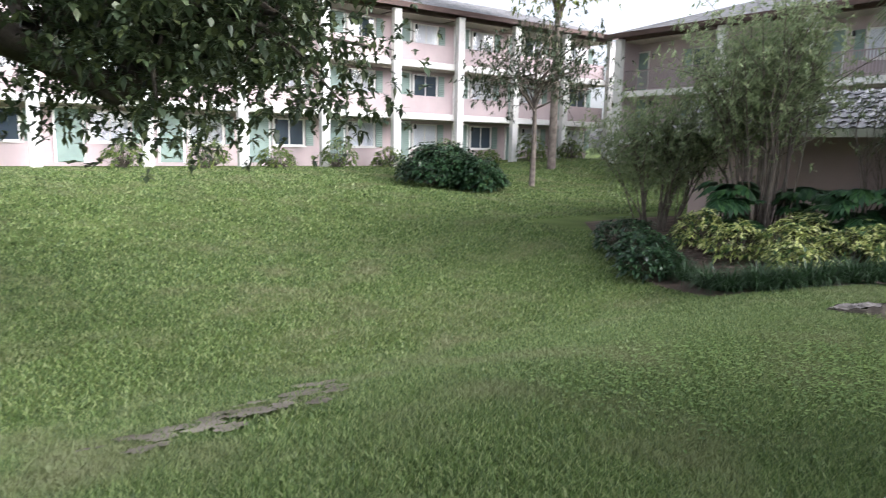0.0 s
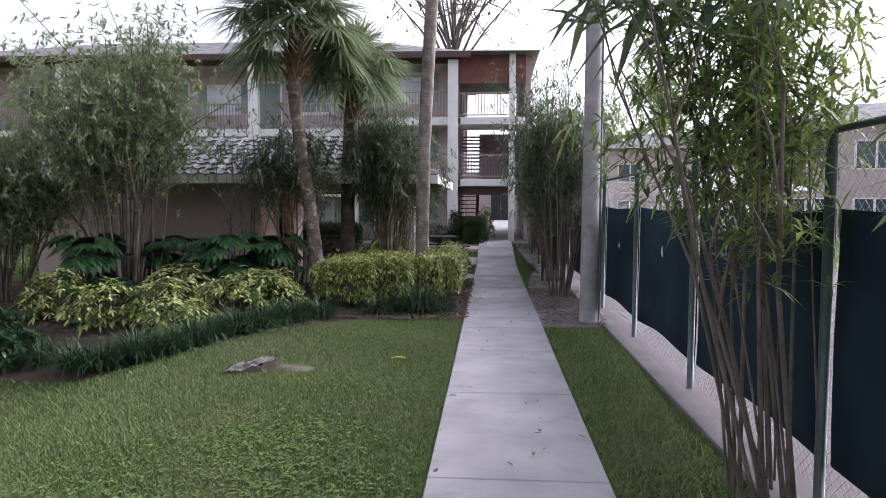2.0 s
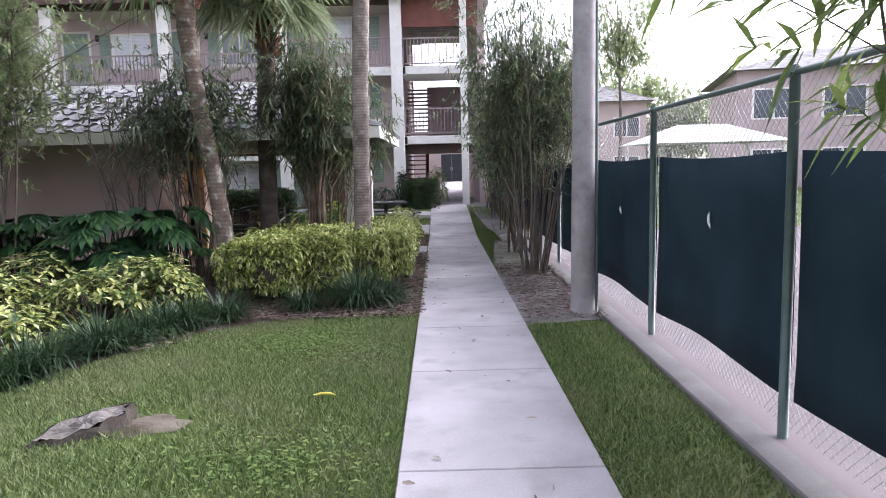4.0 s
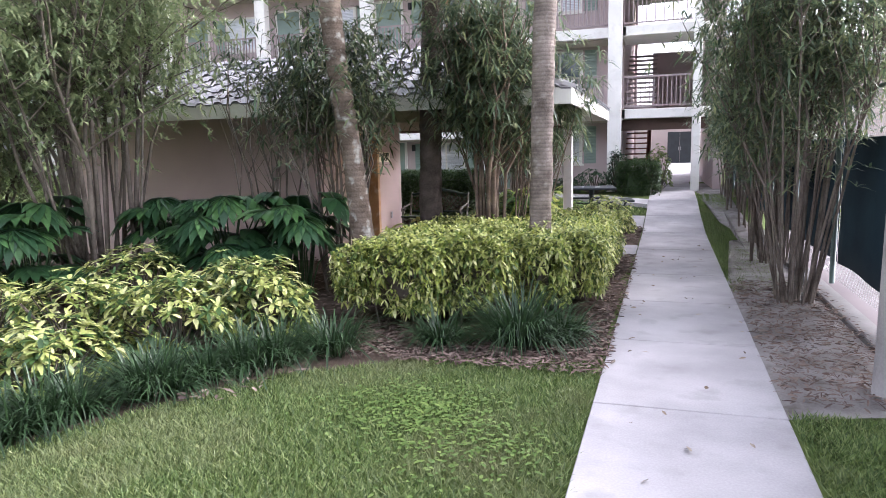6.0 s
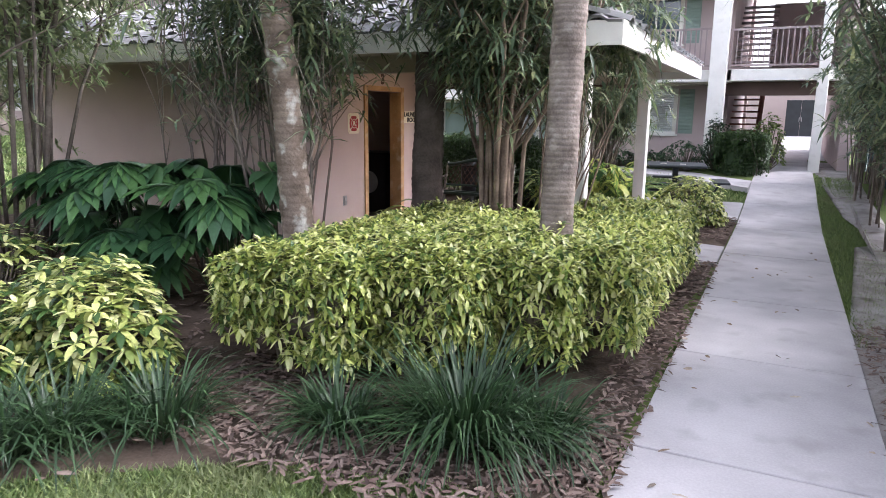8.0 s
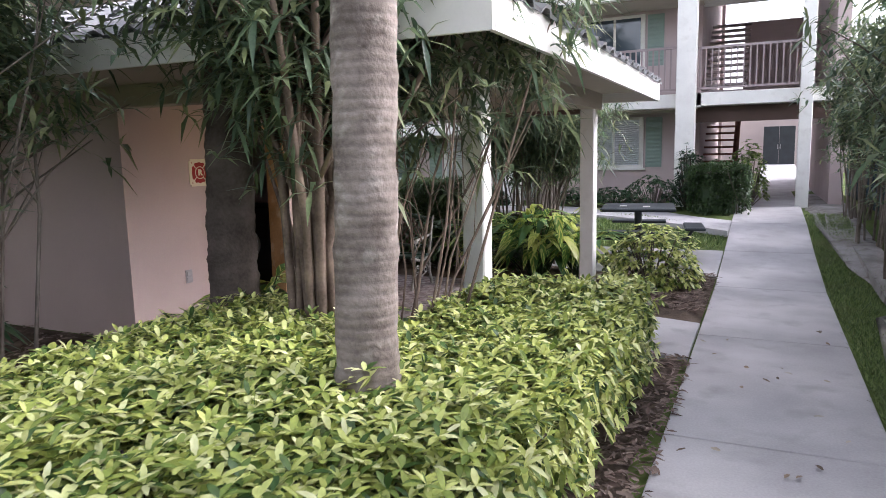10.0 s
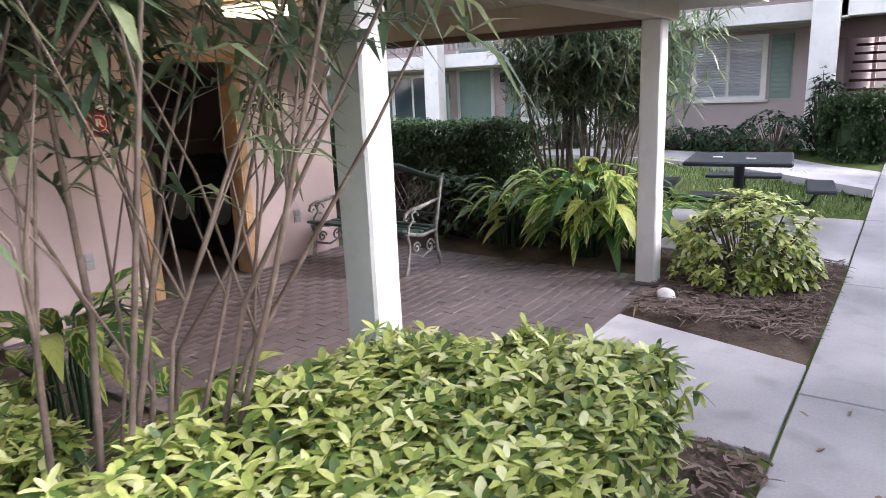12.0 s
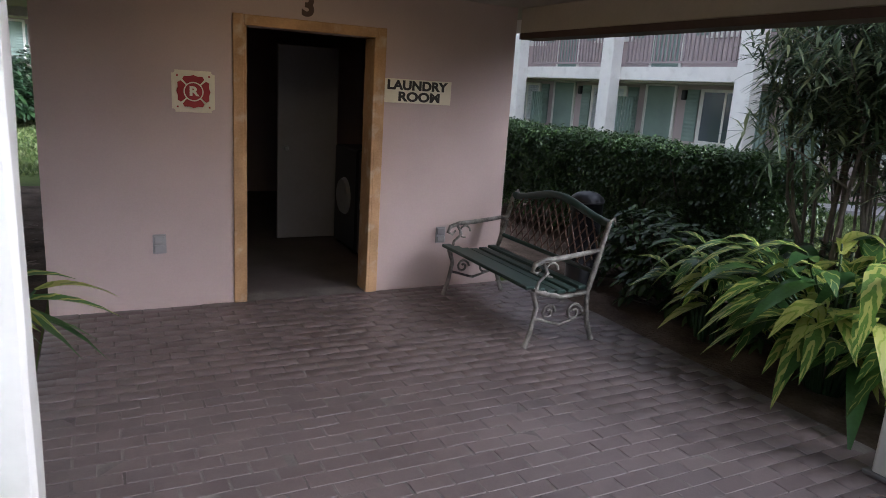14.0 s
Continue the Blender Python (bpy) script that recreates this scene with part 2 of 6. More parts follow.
M_BARE = material("bare_lawn_soil", (0.12, 0.10, 0.07), 0.95, 0.4, 2.5, 50, 0.7, color2=(0.26, 0.23, 0.19), spec=0.1, bumpdist=0.02)
M_SAND = material("sandy_soil", (0.24, 0.215, 0.20), 0.95, 0.3, 2.0, 60, 0.6, color2=(0.36, 0.34, 0.33), spec=0.1, bumpdist=0.02, wear=(0.10, 0.08, 0.065), wear_amt=0.8)
M_CHIP = leaf_material("wood_chips", [(0.07, 0.045, 0.035), (0.15, 0.10, 0.08), (0.24, 0.18, 0.15), (0.10, 0.07, 0.06)], 0.9, 0.0)
M_PINK = material("pink_stucco", (0.50, 0.395, 0.365), 0.9, 0.07, 1.2, 90, 0.35, spec=0.2, bumpdist=0.004)
M_PINKW = material("grey_pink_stucco", (0.50, 0.41, 0.405), 0.9, 0.08, 1.0, 80, 0.3, spec=0.2, bumpdist=0.004)
M_WHITE = material("white_paint", (0.78, 0.76, 0.72), 0.6, 0.06, 2.5, 50, 0.3, spec=0.3, bumpdist=0.004, wear=(0.55, 0.52, 0.47), wear_amt=0.35)
M_BEIGE = material("beige_soffit_paint", (0.46, 0.41, 0.34), 0.8, 0.08, 1.5, 40, 0.15, spec=0.2)
M_BROWN = material("brown_fascia_paint", (0.09, 0.055, 0.045), 0.7, 0.2, 2, 40, 0.2)
M_GREEN = material("sage_green_paint", (0.25, 0.33, 0.29), 0.7, 0.1, 2, 40, 0.1)
M_TRIM = material("bare_pine_trim", (0.42, 0.24, 0.11), 0.7, 0.25, 4, 70, 0.3, color2=(0.55, 0.34, 0.17), wear=(0.60, 0.50, 0.38), wear_amt=0.6)
M_ROOF = material("grey_roof_tile", (0.16, 0.155, 0.155), 0.8, 0.3, 3, 40, 0.3, color2=(0.30, 0.29, 0.285))
M_TILE = piece_material("grey_tile_piece", [(0.10, 0.10, 0.105), (0.20, 0.195, 0.20), (0.36, 0.355, 0.36)], 0.42, 0.3)
M_MORTAR = material("brick_mortar", (0.15, 0.135, 0.128), 0.9, 0.4, 5, 60, 0.3)
M_BRICK = piece_material("paver_brick", [(0.125, 0.098, 0.098), (0.165, 0.128, 0.125), (0.20, 0.16, 0.155), (0.14, 0.115, 0.118)], 0.45, 0.35)
M_POLE = material("weathered_pole", (0.25, 0.235, 0.235), 0.85, 0.2, 4, 60, 0.4, color2=(0.34, 0.32, 0.32), wear=(0.17, 0.15, 0.14), wear_amt=0.5)
M_GALV = material("green_coated_steel", (0.09, 0.13, 0.12), 0.5, 0.2, 6, 50, 0.1, metal=0.2)
M_WIRE = material("galvanised_wire", (0.30, 0.30, 0.30), 0.4, 0.1, 6, 50, 0.0, metal=0.7)
M_SCREEN = material("dark_blue_windscreen", (0.012, 0.028, 0.042), 0.85, 0.25, 1.5, 120, 0.3, color2=(0.02, 0.042, 0.055), spec=0.15, bumpdist=0.01)
M_COURT = material("court_surface", (0.125, 0.105, 0.106), 0.9, 0.15, 1, 40, 0.1)
M_TRUNK = material("palm_trunk", (0.165, 0.135, 0.115), 0.95, 0.3, 5, 45, 0.8, color2=(0.29, 0.245, 0.215), spec=0.1, bumpdist=0.02, wear=(0.40, 0.37, 0.33), wear_amt=0.5)
def add_rings(m, per_metre, depth, dark):
    """Leaf-scar rings round a palm trunk: bands in height, broken by noise."""
    nt = m.node_tree
    b = nt.nodes["Principled BSDF"]
    geo = nt.nodes.new("ShaderNodeNewGeometry")
    wv = nt.nodes.new("ShaderNodeTexWave")
    wv.wave_type, wv.bands_direction = "BANDS", "Z"
    wv.inputs["Scale"].default_value = per_metre * 0.314
    wv.inputs["Distortion"].default_value = 1.6
    wv.inputs["Detail"].default_value = 3
    wv.inputs["Detail Scale"].default_value = 1.2
    nt.links.new(geo.outputs["Position"], wv.inputs["Vector"])
    old = b.inputs["Base Color"].links[0].from_socket
    mx = nt.nodes.new("ShaderNodeMix")
    mx.data_type, mx.blend_type = "RGBA", "MULTIPLY"
    rp = nt.nodes.new("ShaderNodeValToRGB")
    rp.color_ramp.elements[0].color = (dark, dark, dark, 1)
    rp.color_ramp.elements[0].position, rp.color_ramp.elements[1].position = 0.05, 0.45
    nt.links.new(wv.outputs["Fac"], rp.inputs["Fac"])
    mx.inputs["Factor"].default_value = 1.0
    nt.links.new(old, mx.inputs["A"])
    nt.links.new(rp.outputs["Color"], mx.inputs["B"])
    nt.links.new(mx.outputs["Result"], b.inputs["Base Color"])
    bp = nt.nodes.new("ShaderNodeBump")
    bp.inputs["Strength"].default_value, bp.inputs["Distance"].default_value = 0.8, depth
    nt.links.new(wv.outputs["Fac"], bp.inputs["Height"])
    nt.links.new(b.inputs["Normal"].links[0].from_socket, bp.inputs["Normal"])
    nt.links.new(bp.outputs["Normal"], b.inputs["Normal"])


add_rings(M_TRUNK, 23, 0.003, 0.84)
M_TRUNKL = material("lichened_palm_trunk", (0.10, 0.075, 0.058), 0.95, 0.35, 4, 45, 0.9, color2=(0.22, 0.175, 0.14), spec=0.1, bumpdist=0.02, wear=(0.42, 0.42, 0.38), wear_amt=0.85)
add_rings(M_TRUNKL, 17, 0.003, 0.85)
M_TRUNKD = material("dark_palm_trunk", (0.075, 0.06, 0.05), 0.95, 0.3, 5, 45, 0.8, color2=(0.14, 0.115, 0.10), spec=0.1, bumpdist=0.02)
M_BOOT = material("brown_leaf_boots", (0.17, 0.075, 0.04), 0.9, 0.4, 6, 40, 0.5, color2=(0.28, 0.14, 0.08))
M_STEM = material("grey_brown_stems", (0.105, 0.082, 0.066), 0.9, 0.3, 5, 50, 0.4, color2=(0.20, 0.168, 0.14))
M_CANE = material("brown_canes", (0.10, 0.07, 0.052), 0.9, 0.3, 6, 50, 0.4, color2=(0.23, 0.17, 0.13))
# laundry floor, its colour darkened to hold the gloom of the room
M_TILEIN = material("shaded_floor_tile", (0.085, 0.07, 0.066), 0.5, 0.3, 3, 50, 0.2)
M_BARK = material("tree_bark", (0.05, 0.04, 0.032), 0.95, 0.35, 6, 40, 0.7, color2=(0.10, 0.085, 0.07), bumpdist=0.02)
M_STUMP = material("stump_wood", (0.17, 0.15, 0.13), 0.95, 0.35, 9, 60, 0.8, color2=(0.26, 0.24, 0.22), wear=(0.08, 0.06, 0.05), wear_amt=0.7)
M_IRON = material("aged_iron", (0.10, 0.09, 0.08), 0.6, 0.4, 14, 60, 0.4, color2=(0.32, 0.30, 0.27), metal=0.2)
M_LATTICE = material("dark_rusty_lattice", (0.075, 0.042, 0.032), 0.6, 0.4, 8, 60, 0.3, color2=(0.13, 0.075, 0.055))
M_SLATG = material("dark_green_slats", (0.018, 0.04, 0.032), 0.45, 0.25, 5, 50, 0.1)
M_BLACK = material("black_plastic", (0.012, 0.012, 0.016), 0.4, 0.3, 3, 40, 0.1)
M_TABLE = material("dark_steel_table", (0.025, 0.03, 0.036), 0.5, 0.2, 4, 60, 0.2)
# white door paint greyed down, the room's shade put into the colour
M_DARK = material("shaded_white_paint", (0.27, 0.25, 0.24), 0.9, 0.1, 1, 30, 0.1)
M_GLASS = glass_material("window_glass")
M_CLEAR = glass_material("clear_glass", (1, 1, 1))
M_CLEAR.node_tree.nodes["Principled BSDF"].inputs["Transmission Weight"].default_value = 1.0
M_BLIND = material("white_blind", (0.68, 0.70, 0.74), 0.6, 0.05, 3, 30, 0.0)
M_RED = material("sign_red", (0.30, 0.014, 0.014), 0.5, 0.15, 8, 50, 0.0)
M_CREAM = material("sign_cream", (0.72, 0.66, 0.50), 0.5, 0.08, 6, 50, 0.0)
M_INK = material("sign_ink", (0.03, 0.025, 0.02), 0.6, 0.1, 6, 50, 0.0)
M_STEELG = material("grey_plate", (0.35, 0.34, 0.34), 0.4, 0.1, 6, 50, 0.0, metal=0.3)
M_ROCK = material("white_rock", (0.62, 0.60, 0.57), 0.9, 0.2, 10, 60, 0.4)
M_YELLOW = material("yellow_leaf", (0.55, 0.48, 0.08), 0.6, 0.2, 20, 60, 0.1)
M_LAMP = glow("lamp_diffuser", (1.0, 0.72, 0.36), 3.2)
M_STAIRR = material("red_brown_steel", (0.16, 0.055, 0.04), 0.6, 0.2, 4, 40, 0.1)
M_RAIL = material("grey_pink_railing", (0.34, 0.28, 0.28), 0.7, 0.1, 3, 40, 0.0)
M_GRASS = leaf_material("grass_blades", [(0.055, 0.095, 0.030), (0.11, 0.17, 0.048), (0.19, 0.27, 0.08), (0.30, 0.35, 0.15)], 0.55, 0.3, patch=(0.22, 0.235, 0.115))
M_CLOVER = leaf_material("clover_leaves", [(0.09, 0.16, 0.035), (0.14, 0.23, 0.05), (0.22, 0.31, 0.085)], 0.5, 0.3)
M_VARI = leaf_material("lime_variegated_leaves", [(0.025, 0.06, 0.018), (0.06, 0.12, 0.03), (0.30, 0.35, 0.09), (0.52, 0.55, 0.20), (0.66, 0.66, 0.34)], 0.4, 0.25)
M_HEDGE = leaf_material("hedge_leaves", [(0.035, 0.08, 0.02), (0.16, 0.225, 0.05), (0.38, 0.43, 0.10), (0.58, 0.61, 0.20), (0.72, 0.72, 0.40)], 0.4, 0.25)
M_OLEA = leaf_material("narrow_grey_green_leaves", [(0.05, 0.083, 0.05), (0.088, 0.13, 0.07), (0.15, 0.195, 0.10), (0.25, 0.27, 0.135)], 0.4, 0.4)
M_OLEAB = leaf_material("bright_narrow_leaves", [(0.07, 0.12, 0.035), (0.14, 0.20, 0.055), (0.26, 0.32, 0.09)], 0.4, 0.5)
M_SOFT = leaf_material("soft_grey_green_leaves", [(0.16, 0.215, 0.11), (0.27, 0.33, 0.165), (0.40, 0.44, 0.245)], 0.5, 0.5)
M_DKLEAF = leaf_material("dark_green_leaves", [(0.012, 0.035, 0.014), (0.025, 0.065, 0.025), (0.05, 0.10, 0.035)], 0.35, 0.2)
M_OAK = leaf_material("oak_leaves", [(0.02, 0.035, 0.015), (0.04, 0.06, 0.025), (0.07, 0.09, 0.03)], 0.5, 0.2)
M_PINE = leaf_material("yellow_green_leaves", [(0.10, 0.14, 0.03), (0.17, 0.21, 0.05), (0.26, 0.28, 0.08)], 0.5, 0.3)
M_PHILO = leaf_material("glossy_split_leaves", [(0.022, 0.06, 0.028), (0.04, 0.10, 0.04), (0.075, 0.16, 0.05)], 0.3, 0.2)
M_BOXLEAF = leaf_material("small_hedge_leaves", [(0.012, 0.03, 0.008), (0.03, 0.065, 0.016), (0.06, 0.105, 0.025)], 0.45, 0.2)
M_PALM = leaf_material("palm_fronds", [(0.10, 0.145, 0.07), (0.19, 0.24, 0.12), (0.30, 0.335, 0.19)], 0.45, 0.4)
M_LIRI = leaf_material("dark_strap_leaves", [(0.018, 0.042, 0.016), (0.035, 0.075, 0.028), (0.06, 0.11, 0.045)], 0.4, 0.2)
M_GING = leaf_material("variegated_ginger_leaves", [(0.045, 0.115, 0.035), (0.08, 0.18, 0.045), (0.19, 0.32, 0.06), (0.40, 0.46, 0.08)], 0.3, 0.42, stripe=((0.52, 0.54, 0.16), 26))
M_LITTER = leaf_material("fallen_leaves", [(0.45, 0.40, 0.33), (0.24, 0.17, 0.11), (0.10, 0.07, 0.05), (0.55, 0.52, 0.46)], 0.8, 0.0)

# ---- ground ----
def sheet(name, x0, y0, x1, y1, nx, ny, lift, mat, edge=None):
    bm = bmesh.new()
    vs = [[None] * (nx + 1) for _ in range(ny + 1)]
    for j in range(ny + 1):
        for i in range(nx + 1):
            x, y = x0 + (x1 - x0) * i / nx, y0 + (y1 - y0) * j / ny
            vs[j][i] = bm.verts.new((x, y, float(gz(x, y)) + lift + 0.015 * noise.noise(Vector((x * 0.9, y * 0.9, 0)))))
    for j in range(ny):
        for i in range(nx):
            bm.faces.new((vs[j][i], vs[j][i + 1], vs[j + 1][i + 1], vs[j + 1][i])).smooth = True
    return mesh_object(name, bm, mat)


def axis_steps(lo, fine_lo, fine_hi, hi, step):
    a = [lo, lo * 0.5 + fine_lo * 0.5] if lo < fine_lo else []
    n = int(round((fine_hi - fine_lo) / step))
    return a + [fine_lo + (fine_hi - fine_lo) * k / n for k in range(n + 1)] + [fine_hi * 0.5 + hi * 0.5, hi]


def build_ground():
    xs = axis_steps(-900, -40, 40, 900, 0.8)
    ys = axis_steps(-900, -25, 45, 900, 0.8)
    bm = bmesh.new()
    g = [[bm.verts.new((x, y, float(gz(x, y)) - 0.035 + 0.012 * noise.noise(Vector((x * 0.8, y * 0.8, 3))))) for x in xs] for y in ys]
    for j in range(len(ys) - 1):
        for i in range(len(xs) - 1):
            bm.faces.new((g[j][i], g[j][i + 1], g[j + 1][i + 1], g[j + 1][i])).smooth = True
    return structure(mesh_object("ground", bm, M_LAWN), "mown green lawn with a shallow dip and bare patches")


build_ground()


def blob_bed(name, outline, lift, mat, label):
    """A low planting bed inside an outline, lying on the ground."""
    bm = bmesh.new()
    cx, cy = sum(p[0] for p in outline) / len(outline), sum(p[1] for p in outline) / len(outline)
    rings = []
    for k in (1.0, 0.75, 0.5, 0.25):
        rings.append([bm.verts.new((cx + (x - cx) * k, cy + (y - cy) * k, float(gz(cx + (x - cx) * k, cy + (y - cy) * k)) + (lift if k < 1 else -0.03) + 0.02 * noise.noise(Vector((x * 2 * k, y * 2 * k, 1))))) for x, y in outline])
    n = len(outline)
    for a, b in zip(rings, rings[1:]):
        for i in range(n):
            bm.faces.new((a[i], a[(i + 1) % n], b[(i + 1) % n], b[i])).smooth = True
    bm.faces.new(rings[-1])
    bmesh.ops.recalc_face_normals(bm, faces=bm.faces)
    return structure(mesh_object(name, bm, mat), label)


def rounded(points, n=6):
    out = []
    for (x0, y0), (x1, y1) in zip(points, points[1:] + points[:1]):
        out += [(x0 + (x1 - x0) * k / n, y0 + (y1 - y0) * k / n) for k in range(n)]
    return out


BED = [(-0.05, 9.5), (-0.05, 15.25), (-1.36, 15.25), (-1.38, 14.03), (-5.1, 14.03), (-11, 14.05), (-11, 10.4), (-8.3, 8.0), (-6.2, 6.7), (-4.4, 6.15), (-3.6, 6.95), (-3.05, 7.65), (-2.45, 8.6), (-1.6, 9.2), (-0.8, 9.4)]
blob_bed("planting_bed_south", rounded(BED, 4), 0.012, M_DIRT, "dark mulched bed under the shrubs")
blob_bed("planting_bed_porch", rounded([(-1.36, 16.88), (-0.02, 16.46), (-0.02, 18.96), (-1.36, 18.96)], 5), 0.02, M_DIRT, "shredded bark bed beside the porch")
blob_bed("planting_bed_north", rounded([(-1.36, 17.97), (-1.36, 18.95), (-3.0, 20.3), (-9, 21.0), (-9, 17.97)], 5), 0.0, M_DIRT, "dark soil bed behind the bench")
blob_bed("planting_bed_fence", rounded([(1.2, 8.6), (2.14, 8.9), (2.14, 30), (1.5, 30), (1.24, 24), (1.9, 20), (1.9, 14), (1.2, 13.0)], 4), 0.008, M_SAND, "bare sandy soil with leaf litter along the fence")

blob_bed("soil_patch", [(-1.85 + 0.3 * math.cos(k * 0.3927) * (1 + 0.2 * math.sin(k * 2.3)), 5.9 + 0.2 * math.sin(k * 0.3927) * (1 + 0.2 * math.cos(k * 1.7))) for k in range(16)], -0.008, M_BARE, "bare sandy soil beside the stump")

# pavement slabs
def slab_bm(x0, y0, x1, y1, gap=0.006, th=0.09, z=0.0):
    bm = bmesh.new()
    cube(bm, x0 + gap, y0 + gap, -th, x1 - gap, y1 - gap, 0, 0.006)
    for v in bm.verts:
        v.co.z += z + float(gz(v.co.x, v.co.y)) + 0.004 * noise.noise(Vector((v.co.x, v.co.y, 9)))
    return bm


pavement = structure(mesh_object("pavement", boxed(0.01, -25, -0.12, 1.21, 18.4, -0.03), M_DIRT), "pale concrete footpath with scored joints")
JOINTS = [-25, -21, -17, -13, -9, -7, -5.0, -3.0, -1.0, 0.95, 2.9, 4.99, 6.94, 8.55, 10.2, 11.87, 13.62, 16.03, 18.4, 20.6, 22.8, 25.0, 27.2, 29.4, 31.6, 34]
for y0, y1 in zip(JOINTS, JOINTS[1:]):
    part("slab", slab_bm(0, y0, 1.22, y1), M_CONC, pavement)
side_path = structure(mesh_object("pavement_side", boxed(-1.32, 15.3, -0.1, -0.03, 16.4, -0.012), M_KERB), "pale concrete path to the porch")
wedge = bmesh.new()
bmesh.ops.contextual_create(wedge, geom=[wedge.verts.new(p) for p in ((-1.335, 15.28, 0), (-0.012, 15.28, 0), (-0.012, 16.47, 0), (-1.335, 16.86, 0))])
r = bmesh.ops.extrude_face_region(wedge, geom=wedge.faces[:])
bmesh.ops.translate(wedge, vec=(0, 0, -0.08), verts=[v for v in r["geom"] if isinstance(v, bmesh.types.BMVert)])
bmesh.ops.recalc_face_normals(wedge, faces=wedge.faces)
bmesh.ops.bevel(wedge, geom=wedge.edges[:], offset=0.006, segments=1, affect="EDGES")
part("slab", wedge, M_CONC, side_path)
north_path = structure(mesh_object("pavement_north", boxed(-2.9, 19.02, -0.1, -0.03, 20.5, -0.012), M_KERB), "pale concrete path to the lawn table")
for k in range(2):
    part("slab", slab_bm(-3 + 1.5 * k, 18.98, -1.505 + 1.5 * k, 20.6), M_CONC, north_path)


def curved_path():
    bm = bmesh.new()
    prev = None
    for k in range(25):
        t = k / 24
        x = 0.0 - 14 * t
        y = 22.6 + 1.5 * math.sin(min(1, t * 3.2) * math.pi / 2)
        w = 0.6 + 0.5 * (1 - t) ** 6
        z = float(gz(x, y)) + 0.012
        cur = (bm.verts.new((x, y - w, z)), bm.verts.new((x, y + w, z)))
        if prev:
            bm.faces.new((prev[0], cur[0], cur[1], prev[1]))
        prev = cur
    r = bmesh.ops.extrude_face_region(bm, geom=bm.faces[:])
    bmesh.ops.translate(bm, vec=(0, 0, -0.1), verts=[v for v in r["geom"] if isinstance(v, bmesh.types.BMVert)])
    bmesh.ops.recalc_face_normals(bm, faces=bm.faces)
    return structure(mesh_object("pavement_curved", bm, M_CONC), "curving concrete path along the building")


curved_path()

# ---- laundry building ----
WX, Y0, Y1, XW = -4.94, 14.07, 17.62, -10.2
CEIL = 2.38
bm = bmesh.new()
cube(bm, WX - 0.2, Y0, -0.1, WX, 15.37, CEIL)
cube(bm, WX - 0.2, 16.37, -0.1, WX, Y1, CEIL)
cube(bm, WX - 0.2, 15.37, 2.03, WX, 16.37, CEIL)
structure(mesh_object("wall_east", bm, M_PINK), "pink stucco wall around the laundry doorway")
structure(mesh_object("wall_south", boxed(XW, Y0, -0.2, WX - 0.2, Y0 + 0.2, CEIL), M_PINK), "pink stucco wall behind the shrubs")
structure(mesh_object("wall_north", boxed(XW, Y1 - 0.2, -0.2, WX - 0.2, Y1, CEIL), M_PINK), "pink stucco rear wall")
structure(mesh_object("wall_west", boxed(XW - 0.2, Y0, -0.2, XW, Y1, CEIL), M_PINK), "pink stucco end wall")
structure(mesh_object("floor", boxed(XW, Y0 + 0.2, -0.1, WX - 0.2, Y1 - 0.2, -0.005), M_TILEIN), "laundry floor toned dark for the dim room")
structure(mesh_object("ceiling", boxed(XW - 0.5, 12.72, CEIL, -0.78, 18.14, CEIL + 0.04), M_BEIGE), "beige boarded porch ceiling")


def door_frame():
    d = structure(new("door_1"), "open laundry doorway with bare wooden trim")
    d.matrix_basis = pose(WX, 15.87, 0)
    w, h = 0.5, 2.03
    for s in (-1, 1):
        part("trim_post", boxed(-0.19, s * w - 0.02, 0, 0.022, s * w + 0.02, h, 0.004), M_TRIM, d)
        part("trim_board", boxed(0.001, min(s * w, s * (w + 0.075)) , 0, 0.024, max(s * w, s * (w + 0.075)), h + 0.075, 0.004), M_TRIM, d)
    part("trim_head", boxed(0.001, -w + 0.002, h, 0.022, w - 0.002, h + 0.073, 0.004), M_TRIM, d)


door_frame()

# posts and beams of the porch
def porch_post(x, y, label):
    p = thing("porch_post", x, y, 0, label, "post", "porch posts")
    bm = boxed(-0.085, -0.085, 0, 0.085, 0.085, 2.18, 0.012)
    bmesh.ops.subdivide_edges(bm, edges=[e for e in bm.edges if abs(e.verts[0].co.z - e.verts[1].co.z) > 1], cuts=14)
    for v in bm.verts:
        n = noise.noise(Vector((v.co.x * 30, v.co.y * 30 + x, v.co.z * 4)))
        v.co.x += 0.003 * n
        v.co.y += 0.003 * noise.noise(Vector((v.co.x * 20, v.co.z * 5, y)))
    part("shaft", bm, M_WHITE, p)
    part("base_plate", boxed(-0.11, -0.11, 0.0, 0.11, 0.11, 0.02, 0.004), M_KERB, p)
    return p


porch_post(-1.41, 14.18, "square white-painted post with chipped edges beside the hedge")
porch_post(-1.42, 17.77, "square white-painted post at the porch corner")
structure(mesh_object("beam_east", boxed(-1.51, 12.75, 2.18, -1.33, 18.1, CEIL, 0.006), M_BEIGE), "beige porch beam")
structure(mesh_object("beam_north", boxed(WX, 17.66, 2.18, -1.512, 17.84, CEIL, 0.006), M_BEIGE), "beige porch beam")
structure(mesh_object("beam_south", boxed(WX, 14.06, 2.18, -1.512, 14.24, CEIL, 0.006), M_BEIGE), "beige porch beam")
structure(mesh_object("beam_edge", boxed(WX, 17.655, 2.13, -1.515, 17.85, 2.179), M_BROWN), "dark brown beam edge")

